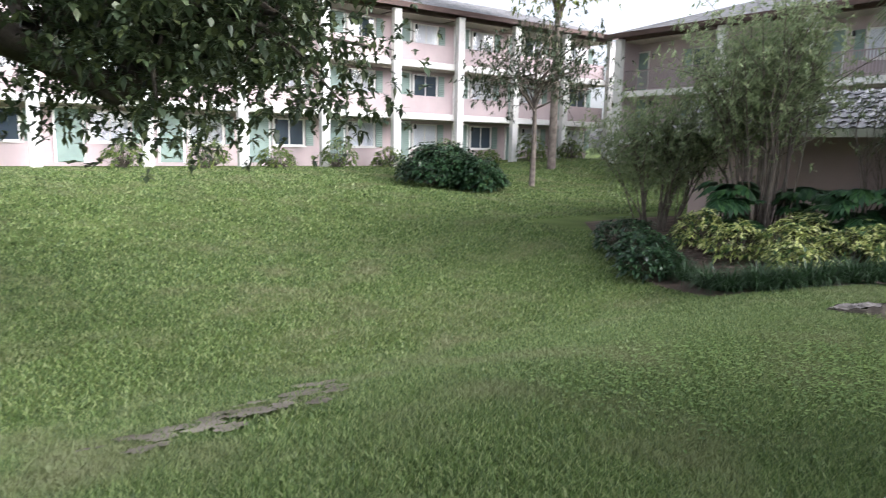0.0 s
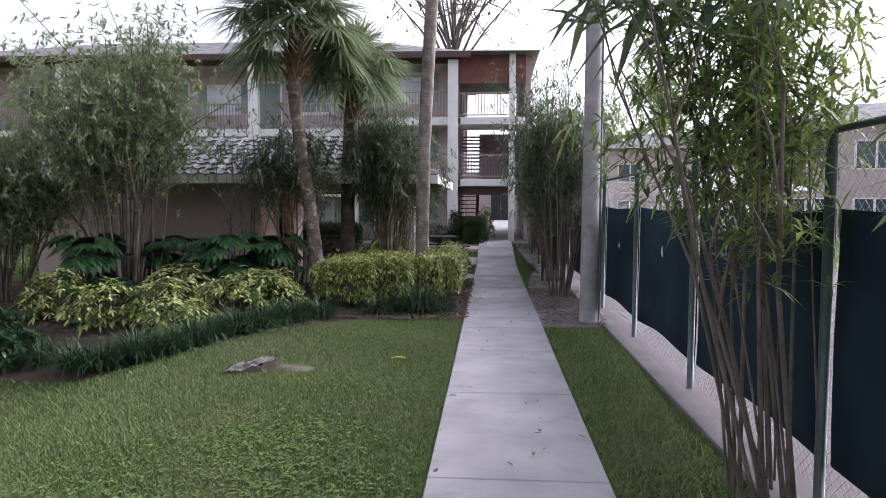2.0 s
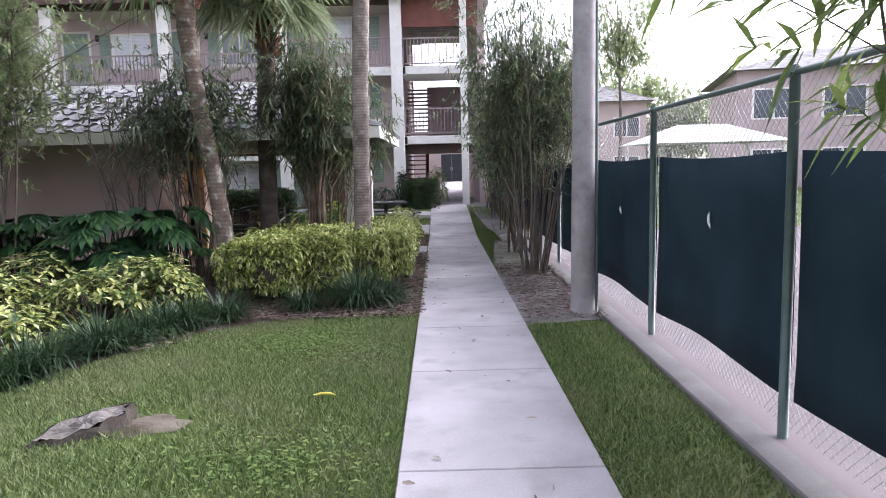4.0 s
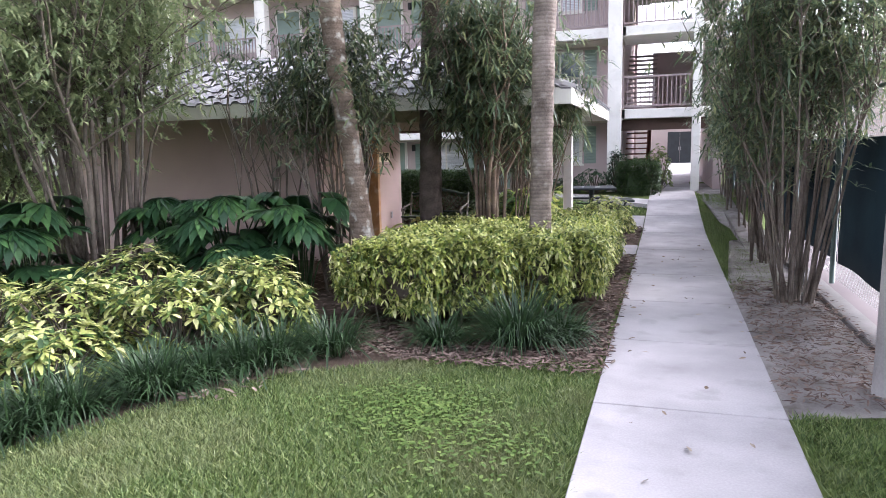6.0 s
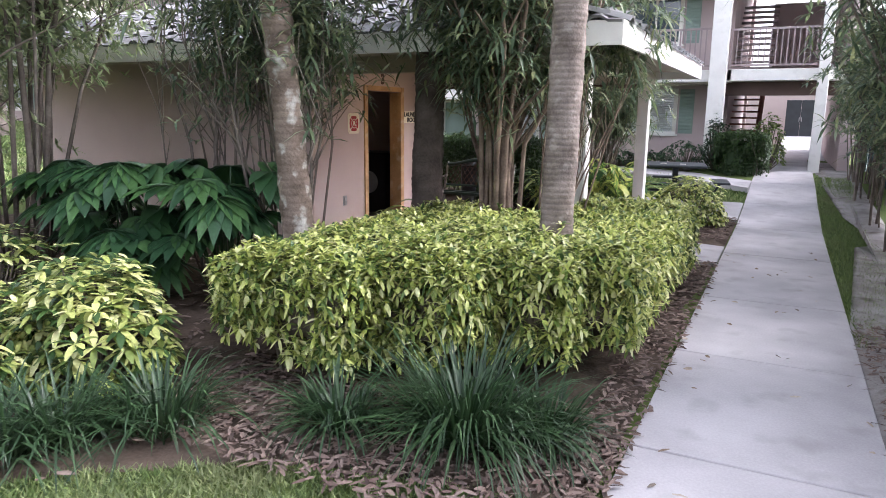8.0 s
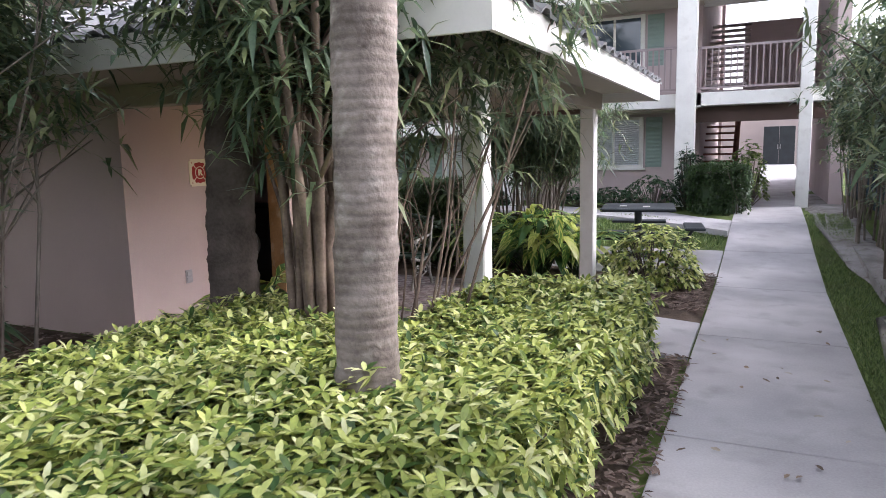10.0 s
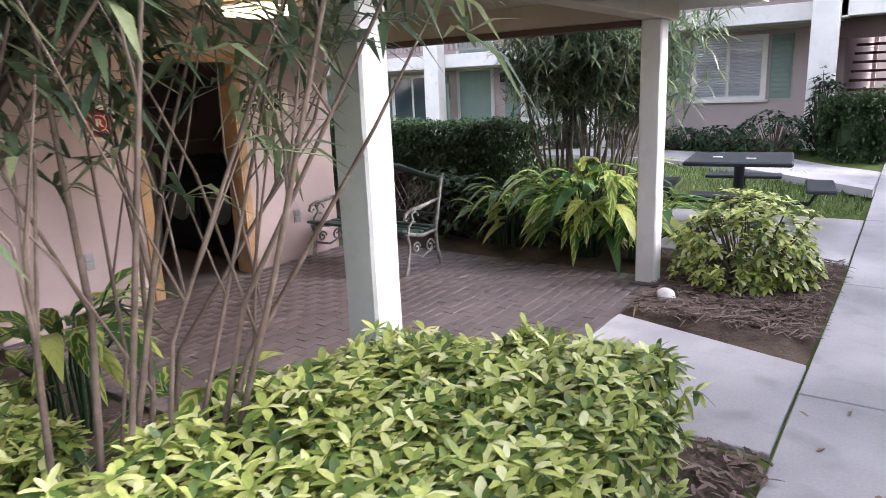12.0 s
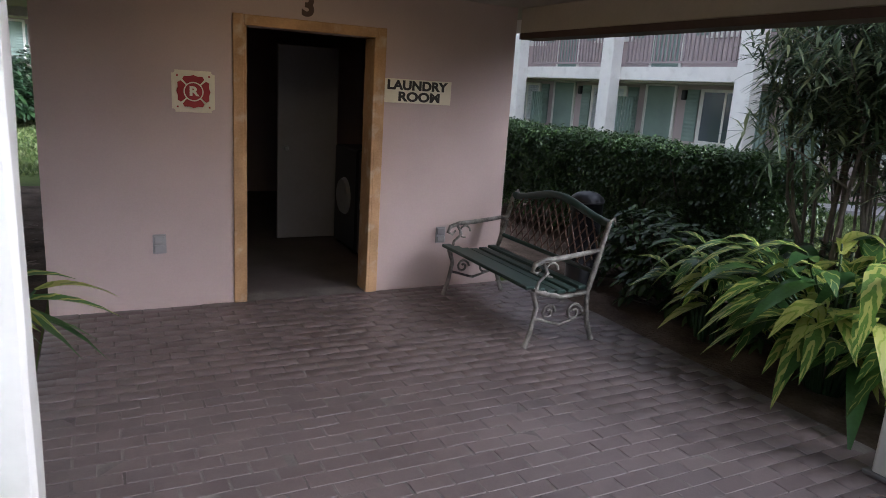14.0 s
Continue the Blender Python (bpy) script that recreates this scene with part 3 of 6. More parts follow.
# roof: hipped, with rows of tiles
RX0, RX1, RY0, RY1, RZ, RH = -11.0, -0.68, 12.65, 18.22, 2.43, 3.46
RYM = (RY0 + RY1) / 2
roof_bm = bmesh.new()
RI = (RY1 - RY0) / 2
pts = [(RX0, RY0, RZ), (RX1, RY0, RZ), (RX1, RY1, RZ), (RX0, RY1, RZ), (RX0 + RI, RYM, RH), (RX1 - RI, RYM, RH)]
v = [roof_bm.verts.new(p) for p in pts]
for f in ((0, 1, 5, 4), (1, 2, 5), (2, 3, 4, 5), (3, 0, 4), (3, 2, 1, 0)):
    roof_bm.faces.new([v[k] for k in f])
roof = structure(mesh_object("roof", roof_bm, M_ROOF), "low hipped roof with grey interlocking tiles")
fb = bmesh.new()
for a in ((RX0, RY0 - 0.03, RX1, RY0), (RX0, RY1, RX1, RY1 + 0.03)):
    cube(fb, a[0], a[1], 2.27, a[2], a[3], 2.47)
cube(fb, RX1 - 0.03, RY0 + 0.002, 2.27, RX1 + 0.004, RY1 - 0.002, 2.47)
cube(fb, RX0, RY0 + 0.002, 2.27, RX0 + 0.03, RY1 - 0.002, 2.47)
structure(mesh_object("fascia_trim", fb, M_WHITE), "weathered white eave board")


def tile_mesh():
    bm = bmesh.new()
    prof = [(-0.15, 0.0), (-0.1, 0.045), (-0.03, 0.05), (0.03, 0.012), (0.15, 0.008)]
    a = [bm.verts.new((x, 0, z + 0.03)) for x, z in prof]
    b = [bm.verts.new((x, 0.42, z - 0.005)) for x, z in prof]
    c = [bm.verts.new((x, 0, z + 0.008)) for x, z in prof]
    for k in range(4):
        bm.faces.new((a[k], a[k + 1], b[k + 1], b[k]))
        bm.faces.new((c[k], c[k + 1], a[k + 1], a[k]))
    me = bpy.data.meshes.new("tile")
    bm.to_mesh(me)
    bm.free()
    me.materials.append(M_TILE)
    return me


TILE = tile_mesh()
slope = math.degrees(math.atan2(RH - RZ, RI))
for row in range(8):
    u = row * 0.375
    inset = u * math.cos(radians(slope))
    n = int((RX1 - inset - max(RX0 + inset, -9.6)) / 0.305)
    for k in range(n):
        o = new("tile", TILE)
        o.matrix_basis = pose(RX1 - inset - 0.16 - 0.305 * k, RY0 - 0.03 + inset, RZ + u * math.sin(radians(slope)) + 0.004, slope + random.uniform(-1.2, 1.2), random.uniform(-1.5, 1.5), random.uniform(-1, 1))
        o.parent = roof
for row in range(5):
    u = row * 0.375
    inset = u * math.cos(radians(slope))
    for k in range(int((RY1 - RY0 - 2 * inset) / 0.305)):
        o = new("tile", TILE)
        o.matrix_basis = pose(RX1 + 0.03 - inset, RY0 + inset + 0.16 + 0.305 * k, RZ + u * math.sin(radians(slope)) + 0.004, slope, 0, 90)
        o.parent = roof

# things on the wall
def text_mesh(name, body, size, mat, parent, m, label="", thick=0.002):
    cu = bpy.data.curves.new(name, "FONT")
    cu.body, cu.size, cu.align_x, cu.align_y, cu.extrude = body, size, "CENTER", "CENTER", thick
    cu.offset = 0.004 * size / 0.09
    tmp = new("tmp_text", cu)
    dg = bpy.context.evaluated_depsgraph_get()
    me = bpy.data.meshes.new_from_object(tmp.evaluated_get(dg))
    bpy.data.objects.remove(tmp)
    me.materials.clear()
    me.materials.append(mat)
    o = new(name, me)
    o.parent = parent
    o.matrix_basis = m
    if label:
        o["label"] = label
    return o


WALLM = pose(0, 0, 0, 90, 0, 90)
sign = thing("wall_sign", WX, 16.73, 1.645, "cream laundry room sign with dark capital letters", "sign")
part("plate", boxed(0.001, -0.305, -0.093, 0.008, 0.305, 0.093, 0.002), M_CREAM, sign)
text_mesh("lettering", "LAUNDRY", 0.098, M_INK, sign, Matrix.Translation((0.009, 0, 0.042)) @ WALLM @ Matrix.Diagonal((1.16, 1, 1, 1)), "dark lettering")
text_mesh("lettering", "ROOM", 0.098, M_INK, sign, Matrix.Translation((0.009, 0.02, -0.046)) @ WALLM @ Matrix.Diagonal((1.25, 1, 1, 1)), "dark lettering")
fs = thing("fire_sign", WX, 15.03, 1.555, "square cream sign with a red cross-shaped emblem", "sign")
pb = boxed(0.001, -0.142, -0.142, 0.008, 0.142, 0.142)
bmesh.ops.bevel(pb, geom=[e for e in pb.edges if abs(e.verts[0].co.x - e.verts[1].co.x) > 0.001], offset=0.022, segments=3, affect="EDGES")
part("plate", pb, M_CREAM, fs)
cb = bmesh.new()
for k in range(4):
    a = math.pi / 2 * k
    ring = [(0.03, -0.022), (0.062, -0.055), (0.084, -0.072), (0.104, -0.060), (0.103, -0.028), (0.112, 0.0), (0.103, 0.028), (0.104, 0.060), (0.084, 0.072), (0.062, 0.055), (0.03, 0.022)]
    cb.faces.new([cb.verts.new((0.0095, y * math.cos(a) - z * math.sin(a), y * math.sin(a) + z * math.cos(a))) for y, z in ring])
ex = bmesh.ops.extrude_face_region(cb, geom=cb.faces[:])
bmesh.ops.translate(cb, vec=(0.002, 0, 0), verts=[q for q in ex["geom"] if isinstance(q, bmesh.types.BMVert)])
bmesh.ops.recalc_face_normals(cb, faces=cb.faces)
part("emblem", cb, M_RED, fs, "red cross-shaped emblem")
for rad, x, mat, nm in ((0.066, 0.013, M_CREAM, "emblem_ring"), (0.058, 0.0145, M_RED, "emblem_disc")):
    db = bmesh.new()
    bmesh.ops.create_cone(db, cap_ends=True, segments=28, radius1=rad, radius2=rad, depth=0.003, matrix=Matrix.Translation((x, 0, 0)) @ pose(0, 0, 0, 0, 90, 0))
    part(nm, db, mat, fs)
text_mesh("lettering", "R", 0.085, M_CREAM, fs, Matrix.Translation((0.0165, 0, 0)) @ WALLM @ Matrix.Diagonal((1.15, 1, 1, 1)), "cream letter")
for sy in (-1, 1):
    for sz in (-1, 1):
        part("corner_dot", boxed(0.008, sy * 0.105 - 0.006, sz * 0.105 - 0.006, 0.010, sy * 0.105 + 0.006, sz * 0.105 + 0.006, 0.001), M_RED, fs)
num = thing("house_number", WX, 15.83, 2.2, "dark metal number above the doorway", "number")
text_mesh("numeral", "3", 0.20, M_BROWN, num, Matrix.Translation((0.004, 0, 0)) @ WALLM, "", 0.004)
for y, z in ((14.78, 0.48), (17.02, 0.46)):
    o = thing("outlet_cover", WX, y, z, "grey metal weatherproof outlet cover on the pink wall", "outlet")
    part("plate", boxed(0.001, -0.045, -0.07, 0.012, 0.045, 0.07, 0.004), M_STEELG, o)
    for s in (-1, 1):
        part("flap", boxed(0.012, -0.036, s * 0.032 - 0.026, 0.024, 0.036, s * 0.032 + 0.026, 0.004), M_STEELG, o)

lamp = thing("ceiling_light", -3.68, 15.68, CEIL - 0.09, "lit warm ceiling light under the porch", "lamp")
part("base", boxed(-0.22, -0.22, 0.06, 0.22, 0.22, 0.09, 0.01), M_WHITE, lamp)
part("diffuser", boxed(-0.2, -0.2, 0.0, 0.2, 0.2, 0.058, 0.02), M_LAMP, lamp, "glowing warm diffuser")

# inside the laundry
for k in range(2):
    w = thing("washing_machine", -5.75 - 0.72 * k, 17.03, 0, "dark front-loading washing machine in the dim laundry", "washer", "washers")
    part("cabinet", boxed(-0.34, -0.36, 0.03, 0.34, 0.36, 1.05, 0.02), M_BLACK, w)
    b2 = bmesh.new()
    bmesh.ops.create_cone(b2, cap_ends=True, segments=24, radius1=0.2, radius2=0.17, depth=0.05, matrix=Matrix.Translation((0, -0.37, 0.55)) @ pose(0, 0, 0, 90, 0, 0))
    part("door", b2, M_STEELG, w, "round steel door")
    for sx in (-0.28, 0.28):
        for sy in (-0.3, 0.3):
            part("foot", boxed(sx - 0.03, sy - 0.03, 0, sx + 0.03, sy + 0.03, 0.03), M_BLACK, w)
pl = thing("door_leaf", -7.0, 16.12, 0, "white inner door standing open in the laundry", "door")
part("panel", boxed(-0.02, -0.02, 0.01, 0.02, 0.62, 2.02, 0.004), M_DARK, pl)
part("knob", boxed(0.02, 0.04, 0.95, 0.06, 0.09, 1.0, 0.01), M_STEELG, pl)
tb = thing("tall_cabinet", -7.3, 15.62, 0, "dark tall cabinet in the dim laundry", "cabinet")
part("body", boxed(-0.25, -0.12, 0, 0.25, 0.12, 1.5, 0.01), M_BLACK, tb)
part("door", boxed(0.251, -0.11, 0.05, 0.265, 0.11, 1.45, 0.003), M_BLACK, tb)

# ---- bench ----
def garden_bench():
    b = thing("garden_bench", -4.06, 17.22, 0, "cast iron garden bench with dark green slats on the brick porch", "bench")
    W = 0.62
    for s in (-1, 1):
        x = s * W
        bm = bmesh.new()
        # back leg and back upright, one sweeping bar
        tube(bm, [(x, 0.30, 0.0), (x, 0.24, 0.16), (x, 0.22, 0.36), (x, 0.26, 0.5), (x, 0.31, 0.7), (x, 0.35, 0.85), (x, 0.39, 0.88), (x, 0.40, 0.84)], [0.022, 0.018, 0.02, 0.022, 0.02, 0.018, 0.014, 0.01], 8)
        tube(bm, [(x, -0.27, 0.0), (x, -0.23, 0.12), (x, -0.20, 0.28), (x, -0.24, 0.40)], [0.022, 0.017, 0.017, 0.02], 8)
        tube(bm, [(x, 0.22, 0.36), (x, 0.0, 0.34), (x, -0.24, 0.40)], [0.018, 0.018, 0.024], 8)
        # scrolls under the seat
        for cy, cz, r0 in ((0.12, 0.22, 0.07), (-0.10, 0.24, 0.06)):
            tube(bm, [(x, cy + r0 * (1 - k / 22) * math.cos(k * 0.5), cz + r0 * (1 - k / 22) * math.sin(k * 0.5)) for k in range(18)], 0.010, 6)
        tube(bm, [(x, -0.2, 0.2), (x, 0.0, 0.14), (x, 0.22, 0.2)], 0.011, 6)
        part("end_frame", bm, M_IRON, b, "worn grey cast iron")
        arm = bmesh.new()
        tube(arm, [(x, 0.30, 0.66), (x, 0.15, 0.64), (x, -0.02, 0.62), (x, -0.16, 0.61), (x, -0.24, 0.585), (x, -0.26, 0.54), (x, -0.22, 0.52), (x, -0.19, 0.55)], [0.016, 0.018, 0.019, 0.019, 0.018, 0.015, 0.012, 0.009], 8)
        tube(arm, [(x, -0.18, 0.60), (x, -0.13, 0.52), (x, -0.20, 0.46), (x, -0.21, 0.40)], [0.014, 0.012, 0.012, 0.014], 6)
        tube(arm, [(x, -0.1 + 0.05 * math.cos(k * 0.6), 0.54 + 0.05 * math.sin(k * 0.6)) for k in range(9)], 0.009, 6)
        part("armrest", arm, M_IRON, b, "scrolled cast iron armrest")
    for k in range(6):
        y = -0.27 + 0.088 * k
        z = 0.43 - 0.05 * math.sin(k / 5 * math.pi * 0.8)
        part("seat_slat", boxed(-0.63, y - 0.036, z - 0.014, 0.63, y + 0.036, z + 0.012, 0.006), M_SLATG, b)
    # back: frame with an arched top and lattice
    def arch(x):
        return 0.86 + 0.10 * math.cos(x / 0.62 * math.pi) ** 1 * 0.5 + 0.05
    fr = bmesh.new()
    tube(fr, [(x, 0.34 + 0.02, arch(x) - 0.02) for x in np.linspace(-0.62, 0.62, 15)], 0.03, 8)
    part("top_rail", fr, M_SLATG, b, "arched dark green top rail")
    lr = bmesh.new()
    tube(lr, [(-0.62, 0.27, 0.5), (0.62, 0.27, 0.5)], 0.018, 8)
    part("lower_rail", lr, M_SLATG, b)
    lat = bmesh.new()
    for k in range(-9, 10):
        for s in (-1, 1):
            x0 = k * 0.09
            p0, p1 = Vector((x0 - s * 0.16, 0.27, 0.5)), Vector((x0 + s * 0.16, 0.355, 0.93))
            ps = []
            for q in range(7):
                p = p0.lerp(p1, q / 6)
                if abs(p.x) < 0.6 and p.z < arch(p.x) - 0.02:
                    ps.append(p)
            if len(ps) > 1:
                tube(lat, ps, 0.007, 4)
    part("back_lattice", lat, M_LATTICE, b, "reddish brown iron lattice")


garden_bench()

# bin behind the bench
bn = thing("litter_bin", -4.6, 18.3, 0, "dark bin with a domed black lid behind the bench", "bin")
bm = bmesh.new()
tube(bm, [(0, 0, 0), (0, 0, 0.4), (0, 0, 0.78)], [0.13, 0.14, 0.145], 16)
part("body", bm, M_BLACK, bn)
bm = bmesh.new()
bmesh.ops.create_uvsphere(bm, u_segments=16, v_segments=8, radius=0.155, matrix=Matrix.Translation((0, 0, 0.79)) @ Matrix.Diagonal((1, 1, 0.6, 1)))
bmesh.ops.delete(bm, geom=[v for v in bm.verts if v.co.z < 0.785], context="VERTS")
part("lid", bm, M_BLACK, bn, "domed black lid", True)

# ---- picnic table ----
def picnic_table():
    x, y = -1.2, 20.1
    t = thing("picnic_table", x, y, float(gz(x, y)), "dark square steel picnic table with attached benches", "table", turn=8)
    bm = boxed(-0.53, -0.53, 0.70, 0.53, 0.53, 0.75, 0.015)
    part("tabletop", bm, M_TABLE, t)
    bm = bmesh.new()
    tube(bm, [(0, 0, 0), (0, 0, 0.7)], 0.055, 12)
    cube(bm, -0.25, -0.25, 0, 0.25, 0.25, 0.02)
    part("pedestal", bm, M_TABLE, t)
    for k in range(4):
        m = pose(0, 0, 0, 0, 0, 90 * k)
        s = part("seat", boxed(-0.42, 0.66, 0.42, 0.42, 0.94, 0.46, 0.012, m), M_TABLE, t)
        bm = bmesh.new()
        tube(bm, [m @ Vector((0, 0.03, 0.25)), m @ Vector((0, 0.7, 0.25)), m @ Vector((0, 0.8, 0.42))], 0.025, 8)
        part("arm", bm, M_TABLE, t)
    pz = float(gz(x, y)) + 0.751
    for dx, dy in ((-0.2, -0.15), (0.15, -0.2)):
        n = thing("paper", x + dx, y + dy, pz, "crumpled white paper on the table", "litter")
        part("sheet", boxed(-0.05, -0.03, 0, 0.05, 0.03, 0.012, 0.004), M_WHITE, n)


picnic_table()

# white rock in the bark bed
bm = bmesh.new()
bmesh.ops.create_icosphere(bm, subdivisions=3, radius=0.075)
for v in bm.verts:
    v.co *= 1 + 0.25 * noise.noise(v.co * 14)
    v.co.z = max(v.co.z * 0.75, -0.03) + 0.03
o = mesh_object("rock", bm, M_ROCK, True)
o.location = (-1.12, 17.31, 0.02)
tagged(o, "pale white rock lying on shredded bark", "rock")

# ---- light pole ----
lp = thing("utility_pole", 1.95, 9.12, 0, "weathered grey round concrete utility pole", "pole")
bm = bmesh.new()
tube(bm, [(0, 0, -0.05), (0, 0, 0.3), (0.01, 0, 2.5), (0.02, 0, 6.0), (0.02, 0, 9.0)], [0.15, 0.14, 0.132, 0.12, 0.105], 20)
part("shaft", bm, M_POLE, lp)
bm = bmesh.new()
tube(bm, [(0.15, -0.03, 0.0), (0.152, -0.03, 1.2), (0.15, -0.02, 3), (0.14, -0.02, 6)], 0.02, 8)
part("conduit", bm, M_GALV, lp, "grey conduit")

# ---- fence ----
def chain_fence():
    f = thing("chain_link_fence", 2.42, 0, 0, "chain link fence with a dark blue windscreen and green posts", "fence")
    ys = [5.34 + 2.68 * k for k in range(-5, 10)]
    H = 2.26
    for y in ys:
        bm = bmesh.new()
        tube(bm, [(0, y, -0.05), (0, y, H)], 0.032, 10)
        tube(bm, [(0, y, H), (0, y, H + 0.02), (0, y, H + 0.045)], [0.04, 0.04, 0.012], 10)
        part("post", bm, M_GALV, f)
    bm = bmesh.new()
    tube(bm, [(0.0, ys[0], H + 0.0), (0.0, ys[-1], H + 0.0)], 0.022, 8)
    part("top_rail", bm, M_GALV, f)
    for y0, y1 in zip(ys, ys[1:]):
        bm = bmesh.new()
        grid = []
        for i in range(13):
            y = y0 + 0.03 + (y1 - y0 - 0.06) * i / 12
            row = []
            for j in range(7):
                z0, z1 = 0.25 + 0.014 * math.sin(i * 0.55 + y0 * 2) + 0.02 * math.sin(math.pi * i / 12), 1.80 - 0.03 * math.sin(math.pi * i / 12)
                z = z0 + (z1 - z0) * j / 6
                row.append(bm.verts.new((0.045 + 0.018 * noise.noise(Vector((y * 1.2, z * 1.5, 2))), y, z)))
            grid.append(row)
        for i in range(12):
            for j in range(6):
                bm.faces.new((grid[i][j], grid[i + 1][j], grid[i + 1][j + 1], grid[i][j + 1])).smooth = True
        r = bmesh.ops.extrude_face_region(bm, geom=bm.faces[:])
        bmesh.ops.translate(bm, vec=(0.004, 0, 0), verts=[q for q in r["geom"] if isinstance(q, bmesh.types.BMVert)])
        part("windscreen", bm, M_SCREEN, f, "dark blue fabric windscreen")
    # woven wires, as thin strips
    P0, P1 = [], []
    step = 0.075
    ya, yb = -1.0, 16.5
    for s in (-1, 1):
        n = int((yb - ya + H) / step)
        for k in range(n):
            a = ya - H + k * step if s > 0 else ya + k * step
            seg = [(a, 0.03), (a + H, H)] if s > 0 else [(a + H, 0.03), (a, H)]
            P0.append((0.07, *seg[0]))
            P1.append((0.07, *seg[1]))
    P0, P1 = np.array(P0), np.array(P1)
    keep = (np.maximum(P0[:, 1], P1[:, 1]) < yb) & (np.minimum(P0[:, 1], P1[:, 1]) > ya)
    P0, P1 = P0[keep], P1[keep]
    d = unit(P1 - P0)
    n1 = np.array([1.0, 0, 0]) * 0.0018
    n2 = np.cross(d, [1.0, 0, 0]) * 0.0018
    V = np.stack([P0 + n1, P0 + n2, P0 - n1, P0 - n2, P1 + n1, P1 + n2, P1 - n1, P1 - n2], 1)
    me = array_mesh("wire_mesh", V, 8, [(0, 1, 5, 4), (1, 2, 6, 5), (2, 3, 7, 6), (3, 0, 4, 7)], M_WIRE)
    o = leaf_part("wire_mesh", me, f, "galvanised diamond wire")
    o["kind"] = "stuff"


    for y, z, h in ((6.63, 1.28, 0.13), (9.3, 1.2, 0.09)):
        bm = bmesh.new()
        tube(bm, [(0.018, y + 0.035 * math.sin(k * 0.75) - 0.03 * k / 4, z + h * (0.5 - k / 4)) for k in range(5)], [0.004, 0.012, 0.014, 0.012, 0.004], 5)
        part("tear", bm, M_WHITE, f, "small pale tear in the fabric")


chain_fence()
structure(mesh_object("kerb", boxed(2.12, -12, -0.06, 2.34, 30, 0.03, 0.012), M_KERB), "low concrete kerb under the fence")
structure(mesh_object("court", boxed(2.35, -20, -0.05, 40, 26, 0.0), M_COURT), "dull pinkish-grey hard court beyond the fence")

# ---- stump ----
def stump():
    x, y = -2.22, 5.78
    s = thing("tree_stump", x, y, float(gz(x, y)) - 0.04, "low weathered grey tree stump in the lawn", "stump", turn=40)
    n = 36

    def rim(k, rr, z):
        out = []
        for q in range(n):
            a = 2 * math.pi * q / n
            w = 1 + 0.30 * noise.noise(Vector((math.cos(a) * 1.6, math.sin(a) * 1.6, 2.0))) + 0.12 * noise.noise(Vector((math.cos(a) * 7, math.sin(a) * 7, k * 0.4)))
            out.append((rr * w * math.cos(a) * 1.25, rr * w * math.sin(a) * 0.62, z + 0.05 * math.cos(a) * z / 0.1 + 0.03 * noise.noise(Vector((a * 3, k * 0.7, 1)))))
        return out

    for name, rows, mat in (("bark", ((0.30, 0.0), (0.27, 0.04), (0.25, 0.085), (0.24, 0.10)), M_BARK), ("cut_face", ((0.238, 0.101), (0.17, 0.088), (0.09, 0.1), (0.02, 0.082)), M_STUMP)):
        bm = bmesh.new()
        rings = [[bm.verts.new(p) for p in rim(i if name == "bark" else 4 + i * 3, *row)] for i, row in enumerate(rows)]
        for p, q in zip(rings, rings[1:]):
            for k in range(n):
                bm.faces.new((p[k], p[(k + 1) % n], q[(k + 1) % n], q[k]))
        if name == "cut_face":
            bm.faces.new(rings[-1])
        part(name, bm, mat, s)


stump()


fl = thing("fallen_leaf", -0.64, 6.3, 0.03, "yellow leaf lying on the grass", "leaf")
bm = bmesh.new()
tube(bm, [(-0.09, 0, 0.0), (-0.03, 0.02, 0.012), (0.04, 0.015, 0.012), (0.09, -0.01, 0.0)], [0.004, 0.026, 0.022, 0.003], 6)
for v in bm.verts:
    v.co.z *= 0.35
part("blade", bm, M_YELLOW, fl)

